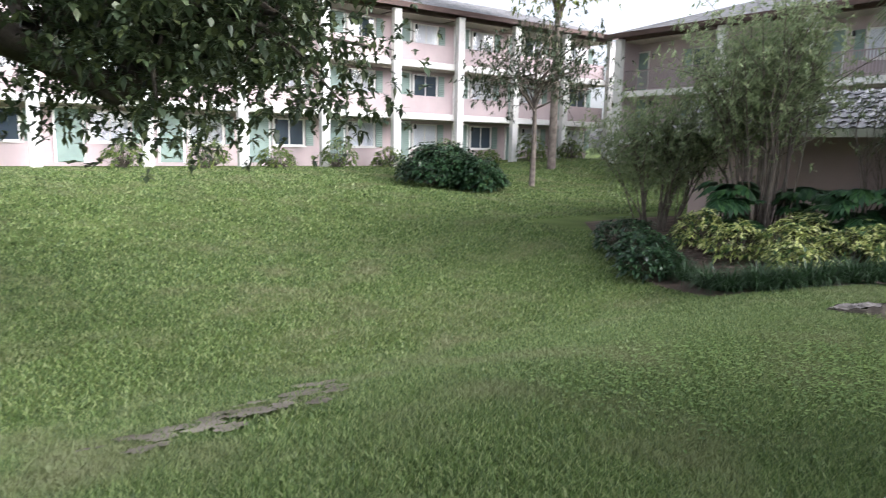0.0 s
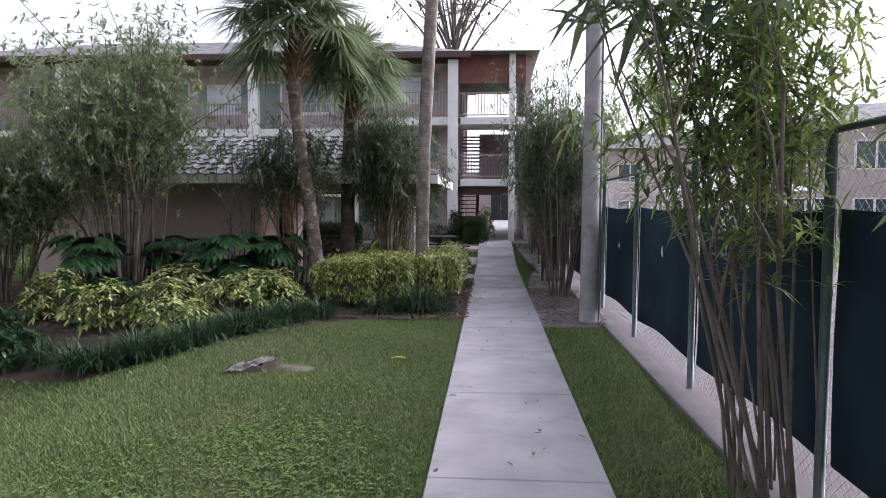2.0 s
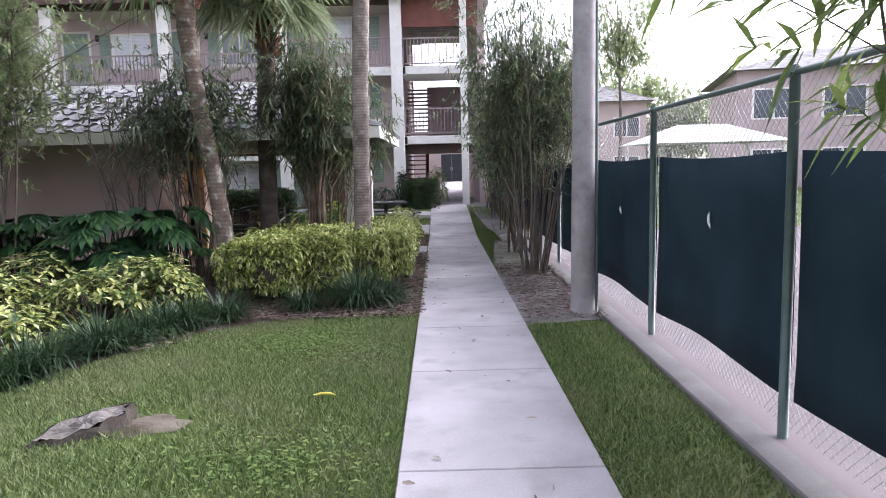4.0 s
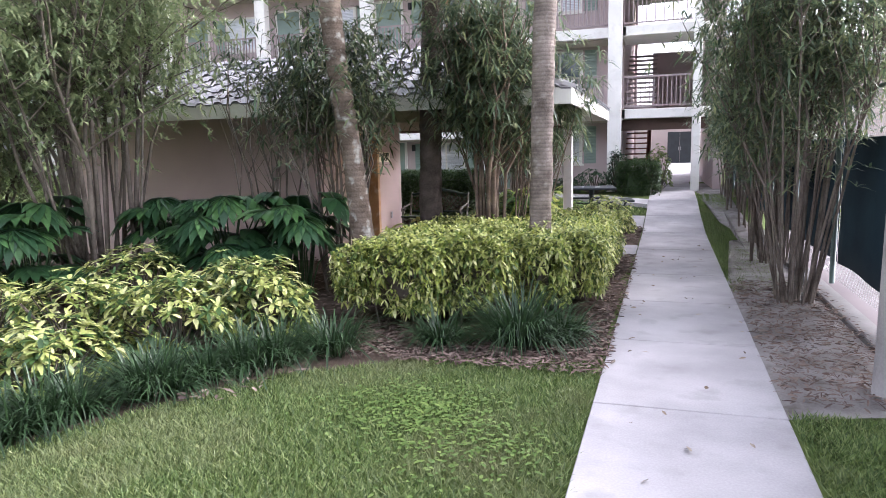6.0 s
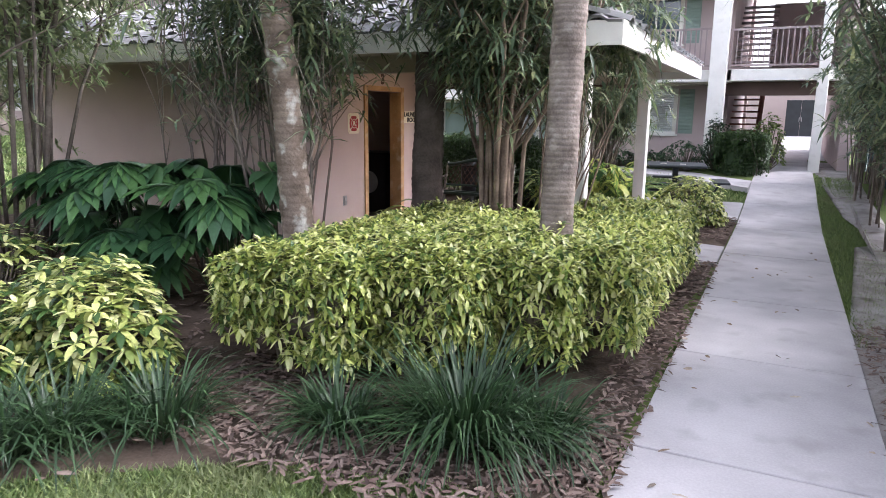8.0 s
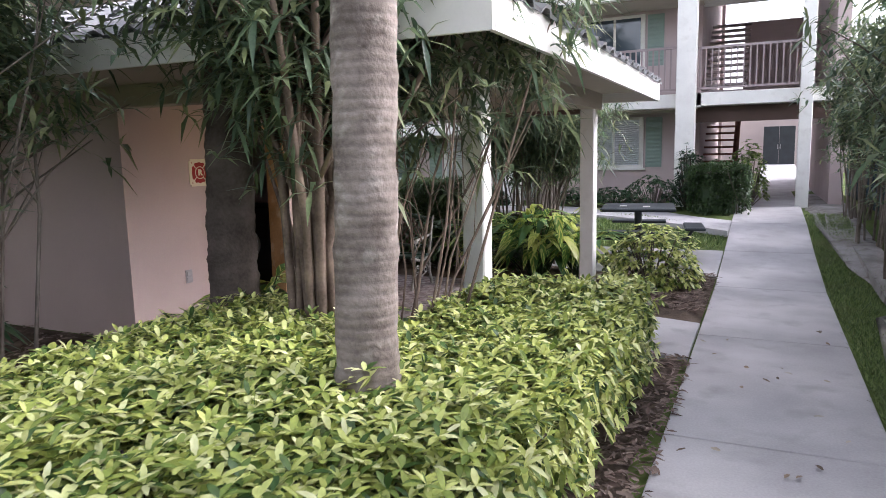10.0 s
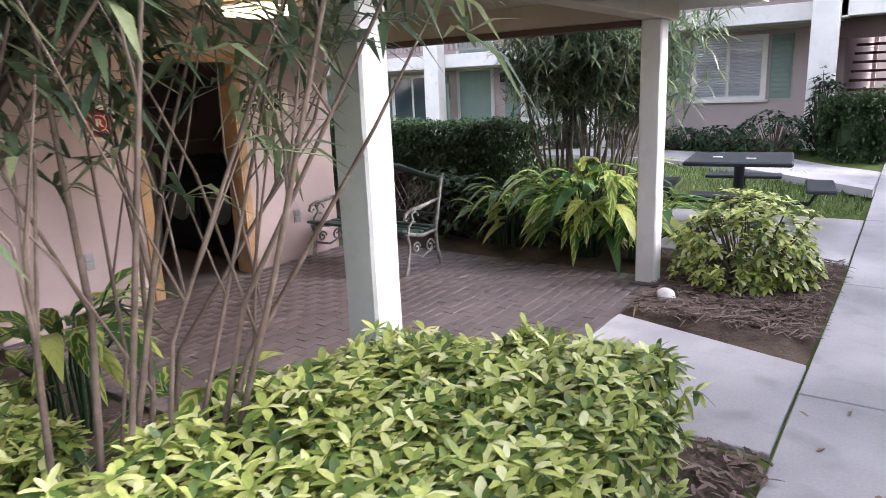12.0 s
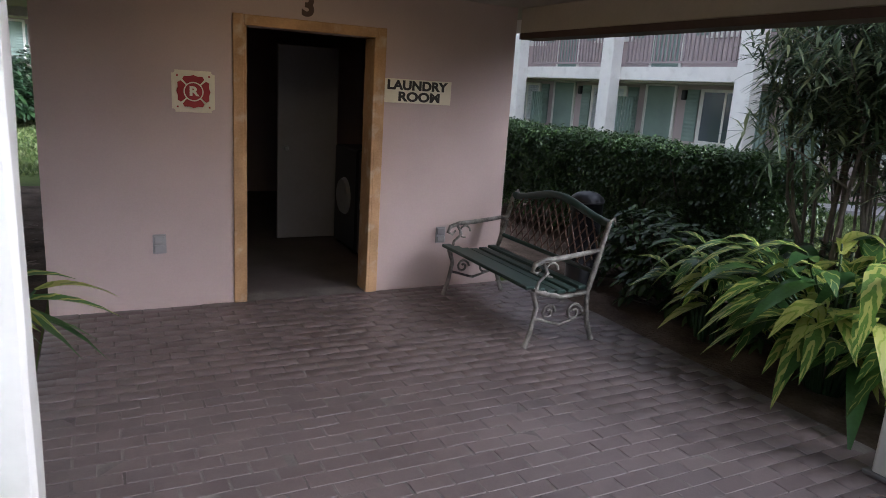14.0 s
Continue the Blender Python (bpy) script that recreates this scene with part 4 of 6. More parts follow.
# ---- plants ----
def shell_points(n, x0, y0, x1, y1, h, z_low=0.25, inset=0.0, bumpy=0.07):
    """Points on the top and sides of a clipped hedge, with outward normals."""
    wx, wy = x1 - x0, y1 - y0
    areas = np.array([1.25 * wx * wy, wx * (h - z_low), wx * (h - z_low), wy * (h - z_low), wy * (h - z_low)])
    which = RNG.choice(5, n, p=areas / areas.sum())
    u, v = RNG.uniform(size=n), RNG.uniform(size=n)
    x = np.where(which == 3, x0, np.where(which == 4, x1, x0 + u * wx))
    y = np.where(which == 1, y0, np.where(which == 2, y1, y0 + np.where(which >= 3, u, v) * wy))
    z = np.where(which == 0, h, z_low + v * (h - z_low))
    N = np.array([(0, 0, 1), (0, -1, 0), (0, 1, 0), (-1, 0, 0), (1, 0, 0)], float)[which]
    P = np.stack([x, y, z], 1)
    bump = np.array([noise.noise(Vector(p * 2.2)) for p in P]) * bumpy + RNG.normal(0, 0.03, n)
    # round the rims
    cx, cy = (x0 + x1) / 2, (y0 + y1) / 2
    ex = np.clip((np.abs(x - cx) - (wx / 2 - 0.18)) / 0.18, 0, 1)
    ey = np.clip((np.abs(y - cy) - (wy / 2 - 0.18)) / 0.18, 0, 1)
    ez = np.clip((z - (h - 0.18)) / 0.18, 0, 1)
    top = which == 0
    P[:, 2] -= np.where(top, 0.09 * np.maximum(ex, ey) ** 2, 0)
    P -= N * np.where(top, 0, 0.09 * ez ** 2)[:, None]
    P += N * bump[:, None]
    # the lower sides are thin, so that dark gaps and twigs show
    gap = np.array([noise.noise(Vector(p * 3.1) + Vector((5, 1, 2))) for p in P])
    keep = top | (RNG.uniform(size=n) < np.clip(0.45 + 0.9 * (z - z_low) / (h - z_low) + 1.3 * gap, 0.08, 1))
    return P[keep], N[keep]


def whorls(P, N, k, L, W, spread=0.9):
    """k leaflets fanned about each point."""
    n = len(P)
    A = unit(np.cross(N, RNG.normal(size=(n, 3))))
    B = np.cross(N, A)
    out_p, out_d = [], []
    for j in range(k):
        a = 2 * np.pi * j / k + RNG.uniform(0, 0.5, n)
        d = N * RNG.uniform(0.15, 0.7, n)[:, None] + spread * (A * np.cos(a)[:, None] + B * np.sin(a)[:, None])
        out_p.append(P)
        out_d.append(d)
    P2, D2 = np.concatenate(out_p), np.concatenate(out_d)
    m = len(P2)
    return P2, D2, L * RNG.uniform(0.65, 1.15, m), W * RNG.uniform(0.7, 1.15, m)


def hedge(name, boxes, h, mat, label, dens, L=0.085, W=0.038, k=6, z_low=0.2, group=""):
    hd = thing(name, boxes[0][0], boxes[0][1], 0, label, "hedge", group)
    o = Vector((boxes[0][0], boxes[0][1], 0))
    Ps, Ds, Ls, Ws = [], [], [], []
    twigs = bmesh.new()
    for x0, y0, x1, y1, hh in boxes:
        area = (x1 - x0) * (y1 - y0) + 2 * (hh - z_low) * (x1 - x0 + y1 - y0)
        P, N = shell_points(int(area * dens), x0, y0, x1, y1, hh, z_low)
        P2, N2 = shell_points(int(area * dens * 0.45), x0 + 0.12, y0 + 0.12, x1 - 0.12, y1 - 0.12, hh - 0.12, z_low)
        P, N = np.concatenate([P, P2]), np.concatenate([N, N2])
        a, b, c, d = whorls(P, unit(N + RNG.normal(0, 0.35, N.shape)), k, L, W)
        Ps.append(a), Ds.append(b), Ls.append(c), Ws.append(d)
        for q in range(int((x1 - x0) * (y1 - y0) * 14)):
            x, y = RNG.uniform(x0 + 0.15, x1 - 0.15), RNG.uniform(y0 + 0.15, y1 - 0.15)
            tube(twigs, [(x - o.x, y - o.y, 0), (x - o.x + RNG.normal(0, 0.06), y - o.y + RNG.normal(0, 0.06), hh * 0.5), (x - o.x + RNG.normal(0, 0.15), y - o.y + RNG.normal(0, 0.15), hh - 0.08)], [0.014, 0.01, 0.005], 4, False)
    P = np.concatenate(Ps) - np.array(o)
    me = ribbons("foliage", P, np.concatenate(Ds), np.concatenate(Ls), np.concatenate(Ws), mat, 0.25, 3, (0.22, 0.95, 0.95, 0.32), 0.18)
    leaf_part("foliage", me, hd)
    part("twig_mass", twigs, M_STEM, hd)["kind"] = "stuff"
    # added solid core, standing in for the shaded inside of the hedge
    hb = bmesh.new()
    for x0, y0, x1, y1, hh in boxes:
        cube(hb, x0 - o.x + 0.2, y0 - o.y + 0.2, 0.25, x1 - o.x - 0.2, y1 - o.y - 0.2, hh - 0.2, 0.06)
    part("shade_core", hb, M_STEM if mat is M_HEDGE else M_BOXLEAF, hd)
    return hd


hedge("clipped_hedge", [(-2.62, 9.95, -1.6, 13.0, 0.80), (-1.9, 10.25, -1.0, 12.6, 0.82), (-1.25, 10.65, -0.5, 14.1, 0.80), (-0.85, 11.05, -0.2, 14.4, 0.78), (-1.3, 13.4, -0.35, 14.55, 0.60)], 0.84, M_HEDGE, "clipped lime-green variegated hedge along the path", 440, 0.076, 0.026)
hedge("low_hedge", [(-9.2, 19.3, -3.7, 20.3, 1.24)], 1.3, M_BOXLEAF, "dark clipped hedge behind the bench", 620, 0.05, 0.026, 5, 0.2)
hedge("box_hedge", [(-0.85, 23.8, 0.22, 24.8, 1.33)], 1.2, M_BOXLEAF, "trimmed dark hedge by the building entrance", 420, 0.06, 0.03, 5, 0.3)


def clump(name, x, y, r, h, mat, label, n, L=0.11, W=0.05, k=7, group="", squash=0.8):
    """A loose rounded shrub with leaf whorls at the ends of stems."""
    z = float(gz(x, y))
    s = thing(name, x, y, z, label, "shrub", group)
    d = rand_dirs(n, -0.15, 1.0)
    rad = RNG.uniform(0.55, 1.0, n) ** 0.5
    P = d * rad[:, None] * np.array([r, r, h * squash])
    P *= (1 + 0.25 * np.array([noise.noise(Vector(q * 3 + np.array([x, y, 0]))) for q in P]))[:, None]
    P[:, 2] = np.maximum(P[:, 2] + h * (1 - squash), 0.06)
    a, b, c, e = whorls(P, unit(d + np.array([0, 0, 0.6])), k, L, W)
    leaf_part("foliage", ribbons("foliage", a, b, c, e, mat, 0.3, 3, (0.22, 0.95, 0.95, 0.32), 0.18), s)
    bm = bmesh.new()
    for q in range(0, n, max(1, n // 40)):
        p = P[q]
        tube(bm, [(p[0] * 0.15, p[1] * 0.15, -0.03), (p[0] * 0.6, p[1] * 0.6, p[2] * 0.5), tuple(p * 0.97)], [0.014, 0.01, 0.005], 4, False)
    part("stem_mass", bm, M_STEM, s)["kind"] = "stuff"
    return s


G = "lime shrubs in the bed"
for x, y, r, h in ((-3.1, 9.45, 0.45, 0.78), (-3.75, 9.0, 0.6, 0.72), (-4.55, 8.7, 0.62, 0.74), (-5.5, 8.5, 0.6, 0.7), (-6.6, 9.0, 0.55, 0.75), (-3.6, 9.7, 0.55, 0.8), (-4.9, 9.8, 0.6, 0.8), (-4.1, 7.9, 0.5, 0.55)):
    clump("variegated_shrub", x, y, r, h, M_VARI, "loose lime and cream variegated shrub in the mulch bed", 190, 0.125, 0.04, 8, G)
clump("variegated_shrub", -0.72, 18.15, 0.6, 0.74, M_HEDGE, "rounded lime-green shrub on shredded bark", 420, 0.085, 0.038, 7)
for x, y, r, h in ((-6.9, 7.6, 0.6, 0.6), (-7.8, 8.2, 0.7, 0.6), (-6.2, 7.0, 0.6, 0.5)):
    clump("dark_shrub", x, y, r, h, M_DKLEAF, "low dark green shrub at the lawn edge", 170, 0.14, 0.05, 6)
for x, y, r, h in ((-1.6, 24.5, 0.6, 0.72), (-2.5, 24.8, 0.5, 0.42), (-5.6, 25.0, 0.6, 0.5), (-3.3, 25.0, 0.5, 0.4), (-0.95, 24.95, 0.32, 1.35)):
    clump("low_shrub", x, y, r, h, M_DKLEAF, "low green shrub in front of the building", 150, 0.10, 0.045, 6)
clump("yellow_green_shrub", 0.22, 25.25, 0.38, 1.3, M_OLEAB, "yellow-green shrub by the building entrance", 220, 0.10, 0.045, 6)
for x, y, r, h in ((-19.5, 11.6, 1.6, 1.5), (-20.8, 12.8, 1.6, 1.4), (-18.2, 12.4, 1.2, 1.1)):
    clump("round_bush", x, y, r, h, M_DKLEAF, "large dark bush on the far lawn", 420, 0.22, 0.09, 6)
for k in range(9):
    clump("facade_shrub", -25.9 + RNG.normal(0, 0.2), 2.0 + 2.9 * k, 0.8, RNG.uniform(0.8, 1.5), M_OLEAB, "green shrub along the far building", 110, 0.2, 0.08, 6, "facade shrubs")


for x, y, r, h in ((-3.75, 18.7, 0.5, 0.72), (-4.4, 18.95, 0.5, 0.7), (-2.9, 18.95, 0.55, 0.8)):
    clump("low_shrub", x, y, r, h, M_BOXLEAF, "dark leafy shrub between bench and hedge", 200, 0.11, 0.045, 6)


def strap_clump(x, y, r, h, n, label="dark green strap-leaved grass clump", name="liriope_clump", mat=None):
    z = float(gz(x, y))
    s = thing(name, x, y, z, label, "plant", "strap-leaf border")
    a = RNG.uniform(0, 2 * np.pi, n)
    rr = RNG.uniform(0, 0.35, n) * r
    P = np.stack([rr * np.cos(a), rr * np.sin(a), np.zeros(n) - 0.01], 1)
    el = RNG.uniform(0.75, 1.4, n)
    a2 = a + RNG.normal(0, 0.4, n)
    D = np.stack([np.cos(a2) * np.cos(el), np.sin(a2) * np.cos(el), np.sin(el)], 1)
    L = RNG.uniform(0.7, 1.25, n) * np.hypot(r, h)
    leaf_part("leaves", ribbons("leaves", P, D, L, 0.014, mat or M_LIRI, RNG.uniform(0.35, 0.95, n), 4, (0.7, 1.0, 0.9, 0.6, 0.05), 0.3), s)


for x, y in ((-1.45, 9.65), (-2.3, 9.2), (-2.62, 8.85), (-2.95, 8.35), (-3.2, 7.95), (-3.45, 7.55), (-3.7, 7.15), (-4.0, 6.8), (-4.4, 6.6), (-4.9, 6.75), (-5.5, 7.0), (-2.75, 8.6), (-3.6, 7.4), (-3.3, 8.15), (-3.85, 7.0), (-4.65, 6.65), (-6.0, 7.2), (-4.2, 7.0), (-3.05, 8.1)):
    strap_clump(x, y, RNG.uniform(0.42, 0.58), RNG.uniform(0.4, 0.52), 240)


strap_clump(-0.78, 9.85, 0.66, 0.6, 620)
strap_clump(-0.4, 10.0, 0.42, 0.42, 240)


def fan_leaf_mesh(name, centers, dirs, R, mat, fingers=22):
    """Fan palm leaves: narrow blades spread from one point, with drooping tips."""
    Ps, Ds, Ls, Dr = [], [], [], []
    for c, d in zip(centers, dirs):
        d = np.array(d) / np.linalg.norm(d)
        side = np.cross(d, [0, 0, 1.0])
        side /= max(np.linalg.norm(side), 1e-3)
        for q in np.linspace(-1.9, 1.9, fingers):
            Ps.append(c)
            Ds.append(d * math.cos(q) + side * math.sin(q) + RNG.normal(0, 0.05, 3))
            Ls.append(R * (1 - 0.12 * abs(q)) * RNG.uniform(0.85, 1.08))
            Dr.append(RNG.uniform(0.2, 0.5) + 0.25 * abs(q) / 1.9)
    return ribbons(name, np.array(Ps), np.array(Ds), np.array(Ls), R * 0.05, mat, np.array(Dr), 3, (0.35, 1.0, 0.7, 0.03), 0.3)


def palm(x, y, pts, radii, crown_r, n_leaves, label, trunk_mat, boots=True):
    p = thing("palm_tree", x, y, 0, label, "palm tree")
    bm = bmesh.new()
    sp = []
    m = 150
    for k in range(m + 1):
        t = k / m * (len(pts) - 1)
        i = min(int(t), len(pts) - 2)
        f = t - i
        a, b = Vector(pts[i]), Vector(pts[i + 1])
        sp.append((a.lerp(b, f), radii[i] * (1 - f) + radii[i + 1] * f))
    rr = [r * (1 + (0.02 if k % 2 else -0.015) + 0.05 * noise.noise(Vector((k * 0.7, x, 0)))) for k, (_, r) in enumerate(sp)]
    tube(bm, [q for q, _ in sp], rr, 16)
    for v in bm.verts:
        v.co += 0.012 * noise.noise_vector(v.co * 7)
    part("trunk", bm, trunk_mat, p)
    top = Vector(pts[-1])
    cs, ds = [], []
    pet = bmesh.new()
    for k in range(n_leaves):
        a = k * 2.4 + RNG.uniform(-0.3, 0.3)
        el = 1.4 - 1.75 * (k / n_leaves) + RNG.uniform(-0.15, 0.15)
        d = Vector((math.cos(a) * math.cos(el), math.sin(a) * math.cos(el), math.sin(el)))
        Lp = crown_r * RNG.uniform(0.35, 0.6)
        e = top + d * Lp - Vector((0, 0, 0.12 * Lp))
        tube(pet, [top + d * 0.05, top + d * Lp * 0.5, e], [0.018, 0.014, 0.01], 5, False)
        cs.append(np.array(e))
        ds.append(np.array((d.x, d.y, d.z - 0.25)))
    part("stalk_mass", pet, M_SOFT, p)["kind"] = "stuff"
    leaf_part("fronds", fan_leaf_mesh("fronds", cs, ds, crown_r * 0.6, M_PALM, 30), p)
    if boots:
        bt = bmesh.new()
        for k in range(46):
            a = k * 2.39
            z = -1.05 + 1.15 * k / 46
            d = Vector((math.cos(a), math.sin(a), 0))
            r0 = radii[-1] * 0.9
            base = top + Vector((0, 0, z)) + d * r0
            tube(bt, [base, base + d * 0.08 + Vector((0, 0, 0.14)), base + d * 0.17 + Vector((0, 0, 0.22))], [0.035, 0.028, 0.012], 5)
        part("boot_mass", bt, M_BOOT, p, "brown fibrous leaf bases")["kind"] = "stuff"
    return p


palm(-0.94, 11.8, [(0, 0, -0.05), (0.02, 0, 1.0), (0.05, 0.05, 3.0), (0.16, 0.1, 5.2), (0.28, 0.2, 7.6), (0.3, 0.2, 9.2)], [0.145, 0.125, 0.125, 0.125, 0.12, 0.125], 1.7, 34, "tall straight palm with a ringed grey trunk in the hedge", M_TRUNK, False)
palm(-2.76, 11.05, [(0, 0, -0.05), (-0.05, 0.03, 0.6), (-0.22, 0.13, 1.7), (-0.42, 0.23, 2.8), (-0.54, 0.3, 3.8), (-0.52, 0.3, 5.15)], [0.15, 0.13, 0.12, 0.12, 0.13, 0.16], 1.7, 44, "leaning fan palm with a pale lichened trunk", M_TRUNKL)
palm(-2.66, 12.97, [(0, 0, -0.05), (0, 0, 1.2), (0.02, 0.05, 2.6), (0.08, 0.1, 4.0), (0.1, 0.1, 4.7)], [0.17, 0.155, 0.145, 0.14, 0.15], 1.5, 40, "fan palm with a dark trunk beside the porch", M_TRUNKD)


def stem_shrub(name, x, y, r, h, n_stems, leaves, mat, label, L=0.15, W=0.02, k=7, base_r=0.25, leaf_from=0.4, droop=0.5, lean=(0, 0), stem_r=0.018, fork=3, stem_mat=None, loose=0.1, tight=1.0):
    """A tall shrub of many arching stems with narrow leaves in whorls along their upper part."""
    z = float(gz(x, y))
    s = thing(name, x, y, z, label, "shrub")
    tips, tdirs = [], []
    for q in range(n_stems):
        bm = bmesh.new()
        a = RNG.uniform(0, 2 * math.pi)
        b0 = base_r * math.sqrt(RNG.uniform())
        p0 = Vector((b0 * math.cos(a), b0 * math.sin(a), -0.04))
        out = r * RNG.uniform(0.15, 1.0)
        hh = h * RNG.uniform(0.6, 1.0) * (1 - 0.2 * out / r)
        p3 = Vector((out * math.cos(a) + lean[0], out * math.sin(a) + lean[1], hh))
        p1 = p0.lerp(p3, 0.35) + Vector((RNG.normal(0, 0.07), RNG.normal(0, 0.07), 0.10 * hh))
        p1 = Vector((p1.x * tight, p1.y * tight, p1.z))
        p2 = p0.lerp(p3, 0.7) + Vector((RNG.normal(0, 0.09), RNG.normal(0, 0.09), 0.07 * hh))
        r0 = stem_r * RNG.uniform(0.6, 1.3)
        tube(bm, [p0, p1, p2, p3], [r0, r0 * 0.8, r0 * 0.5, r0 * 0.2], 5, False)
        segs = [(p1, p2), (p2, p3)]
        for f in range(fork):
            t = RNG.uniform(0.0, 1.0)
            c = p1.lerp(p2, t)
            e = c + Vector((RNG.normal(0, 0.34 * r), RNG.normal(0, 0.34 * r), RNG.uniform(0.08, 0.32) * h))
            e.z = min(e.z, h)
            tube(bm, [c, c.lerp(e, 0.5) + Vector((RNG.normal(0, 0.04), RNG.normal(0, 0.04), 0.05)), e], [r0 * 0.45, r0 * 0.3, r0 * 0.15], 4, False)
            segs.append((c, e))
        part("stem", bm, stem_mat or M_STEM, s)
        for c, e in segs:
            m = max(2, int(leaves / n_stems / (2 + fork)))
            for j in range(m):
                p = c.lerp(e, RNG.uniform(0.1, 1.05))
                if p.z > leaf_from * h * RNG.uniform(0.8, 1.3):
                    tips.append(np.array(p) + RNG.normal(0, loose, 3))
                    tdirs.append(np.array((e - c).normalized()) + RNG.normal(0, 0.35, 3))
    P, N = np.array(tips), unit(np.array(tdirs))
    a, b, c, d = whorls(P, N, k, L, W, 0.8)
    o = leaf_part("foliage", ribbons("foliage", a, b, c, d, mat, RNG.uniform(0.2, 1, len(a)) * droop, 2, (0.4, 1.0, 0.04), 0.25), s)
    o["kind"] = "stuff"
    return s


stem_shrub("oleander", -1.74, 12.62, 1.0, 4.4, 20, 3000, M_OLEA, "tall many-stemmed shrub with drooping leaves by the porch", 0.19, 0.030, 6, 0.16, 0.44, 0.8, stem_r=0.036, fork=7, loose=0.15, stem_mat=M_CANE, tight=0.4)
stem_shrub("oleander", -1.38, 12.95, 0.75, 3.3, 12, 760, M_OLEA, "arching shrub whose leaves hang over the porch eave", 0.21, 0.030, 7, 0.15, 0.6, 0.9, (0.45, 0.5), stem_r=0.012, fork=3, loose=0.10, stem_mat=M_CANE)
stem_shrub("oleander", -3.5, 11.8, 1.1, 4.3, 16, 2500, M_OLEA, "tall multi-stemmed shrub against the laundry wall", 0.18, 0.030, 6, 0.25, 0.48, 0.7, fork=5, loose=0.15)
stem_shrub("oleander", -4.5, 11.9, 0.9, 4.0, 10, 900, M_OLEA, "narrow-leaved shrub against the laundry wall", 0.17, 0.028, 6, 0.25, 0.7, 0.6, fork=4, loose=0.15)
stem_shrub("oleander", 1.8, 12.1, 1.2, 5.2, 24, 2800, M_OLEA, "tall narrow-leaved shrub between path and fence", 0.16, 0.026, 6, 0.2, 0.08, 0.5, fork=7, loose=0.16)
stem_shrub("oleander", 1.95, 15.0, 0.9, 4.7, 24, 3200, M_OLEA, "narrow-leaved shrub along the fence", 0.15, 0.026, 6, 0.3, 0.08, 0.5, fork=4, loose=0.13)
for y in (17.0, 19.2, 21.4, 23.6):
    stem_shrub("screening_shrub", 2.1, y, 0.7, 4.0, 16, 2200, M_OLEA, "tall green screening shrub along the fence", 0.13, 0.034, 6, 0.3, 0.03, 0.4, fork=4, loose=0.14)
stem_shrub("bamboo_clump", 2.2, 2.7, 0.95, 4.8, 12, 1350, M_OLEAB, "tall bamboo-like clump leaning over the path edge", 0.17, 0.026, 6, 0.3, 0.05, 0.5, stem_r=0.012, fork=4, loose=0.12)
stem_shrub("bamboo_clump", 2.3, 0.6, 0.9, 4.8, 9, 800, M_OLEAB, "tall bamboo-like clump beside the fence", 0.17, 0.026, 6, 0.3, 0.25, 0.5, stem_r=0.014, fork=4, loose=0.12)
stem_shrub("lady_palm", 2.1, 2.5, 1.0, 4.3, 9, 120, M_OLEA, "dark fan-leaved lady palm overhanging the path", 0.42, 0.050, 8, 0.2, 0.62, 0.7, (-0.75, 0.0), stem_r=0.016, fork=2, loose=0.06)
stem_shrub("cane_shrub", -2.65, 19.3, 0.95, 3.3, 40, 3600, M_OLEA, "dense cane-stemmed shrub beside the porch", 0.19, 0.024, 7, 0.42, 0.42, 0.4, fork=2)
stem_shrub("grey_shrub_tree", -6.4, 10.9, 2.3, 6.1, 30, 5600, M_SOFT, "large soft grey-green shrub with tangled bare branches", 0.13, 0.034, 7, 0.6, 0.3, 0.3, fork=6, stem_r=0.028, loose=0.26)
stem_shrub("grey_shrub_tree", -8.9, 10.6, 1.8, 3.8, 22, 3200, M_SOFT, "soft grey-green shrub beside the laundry wall", 0.13, 0.034, 7, 0.5, 0.1, 0.3, fork=5, stem_r=0.022, loose=0.26)
stem_shrub("small_topiary", -4.4, 24.6, 0.4, 1.4, 8, 400, M_DKLEAF, "small round-headed shrub by the green door", 0.09, 0.04, 6, 0.1, 0.6, 0.2)


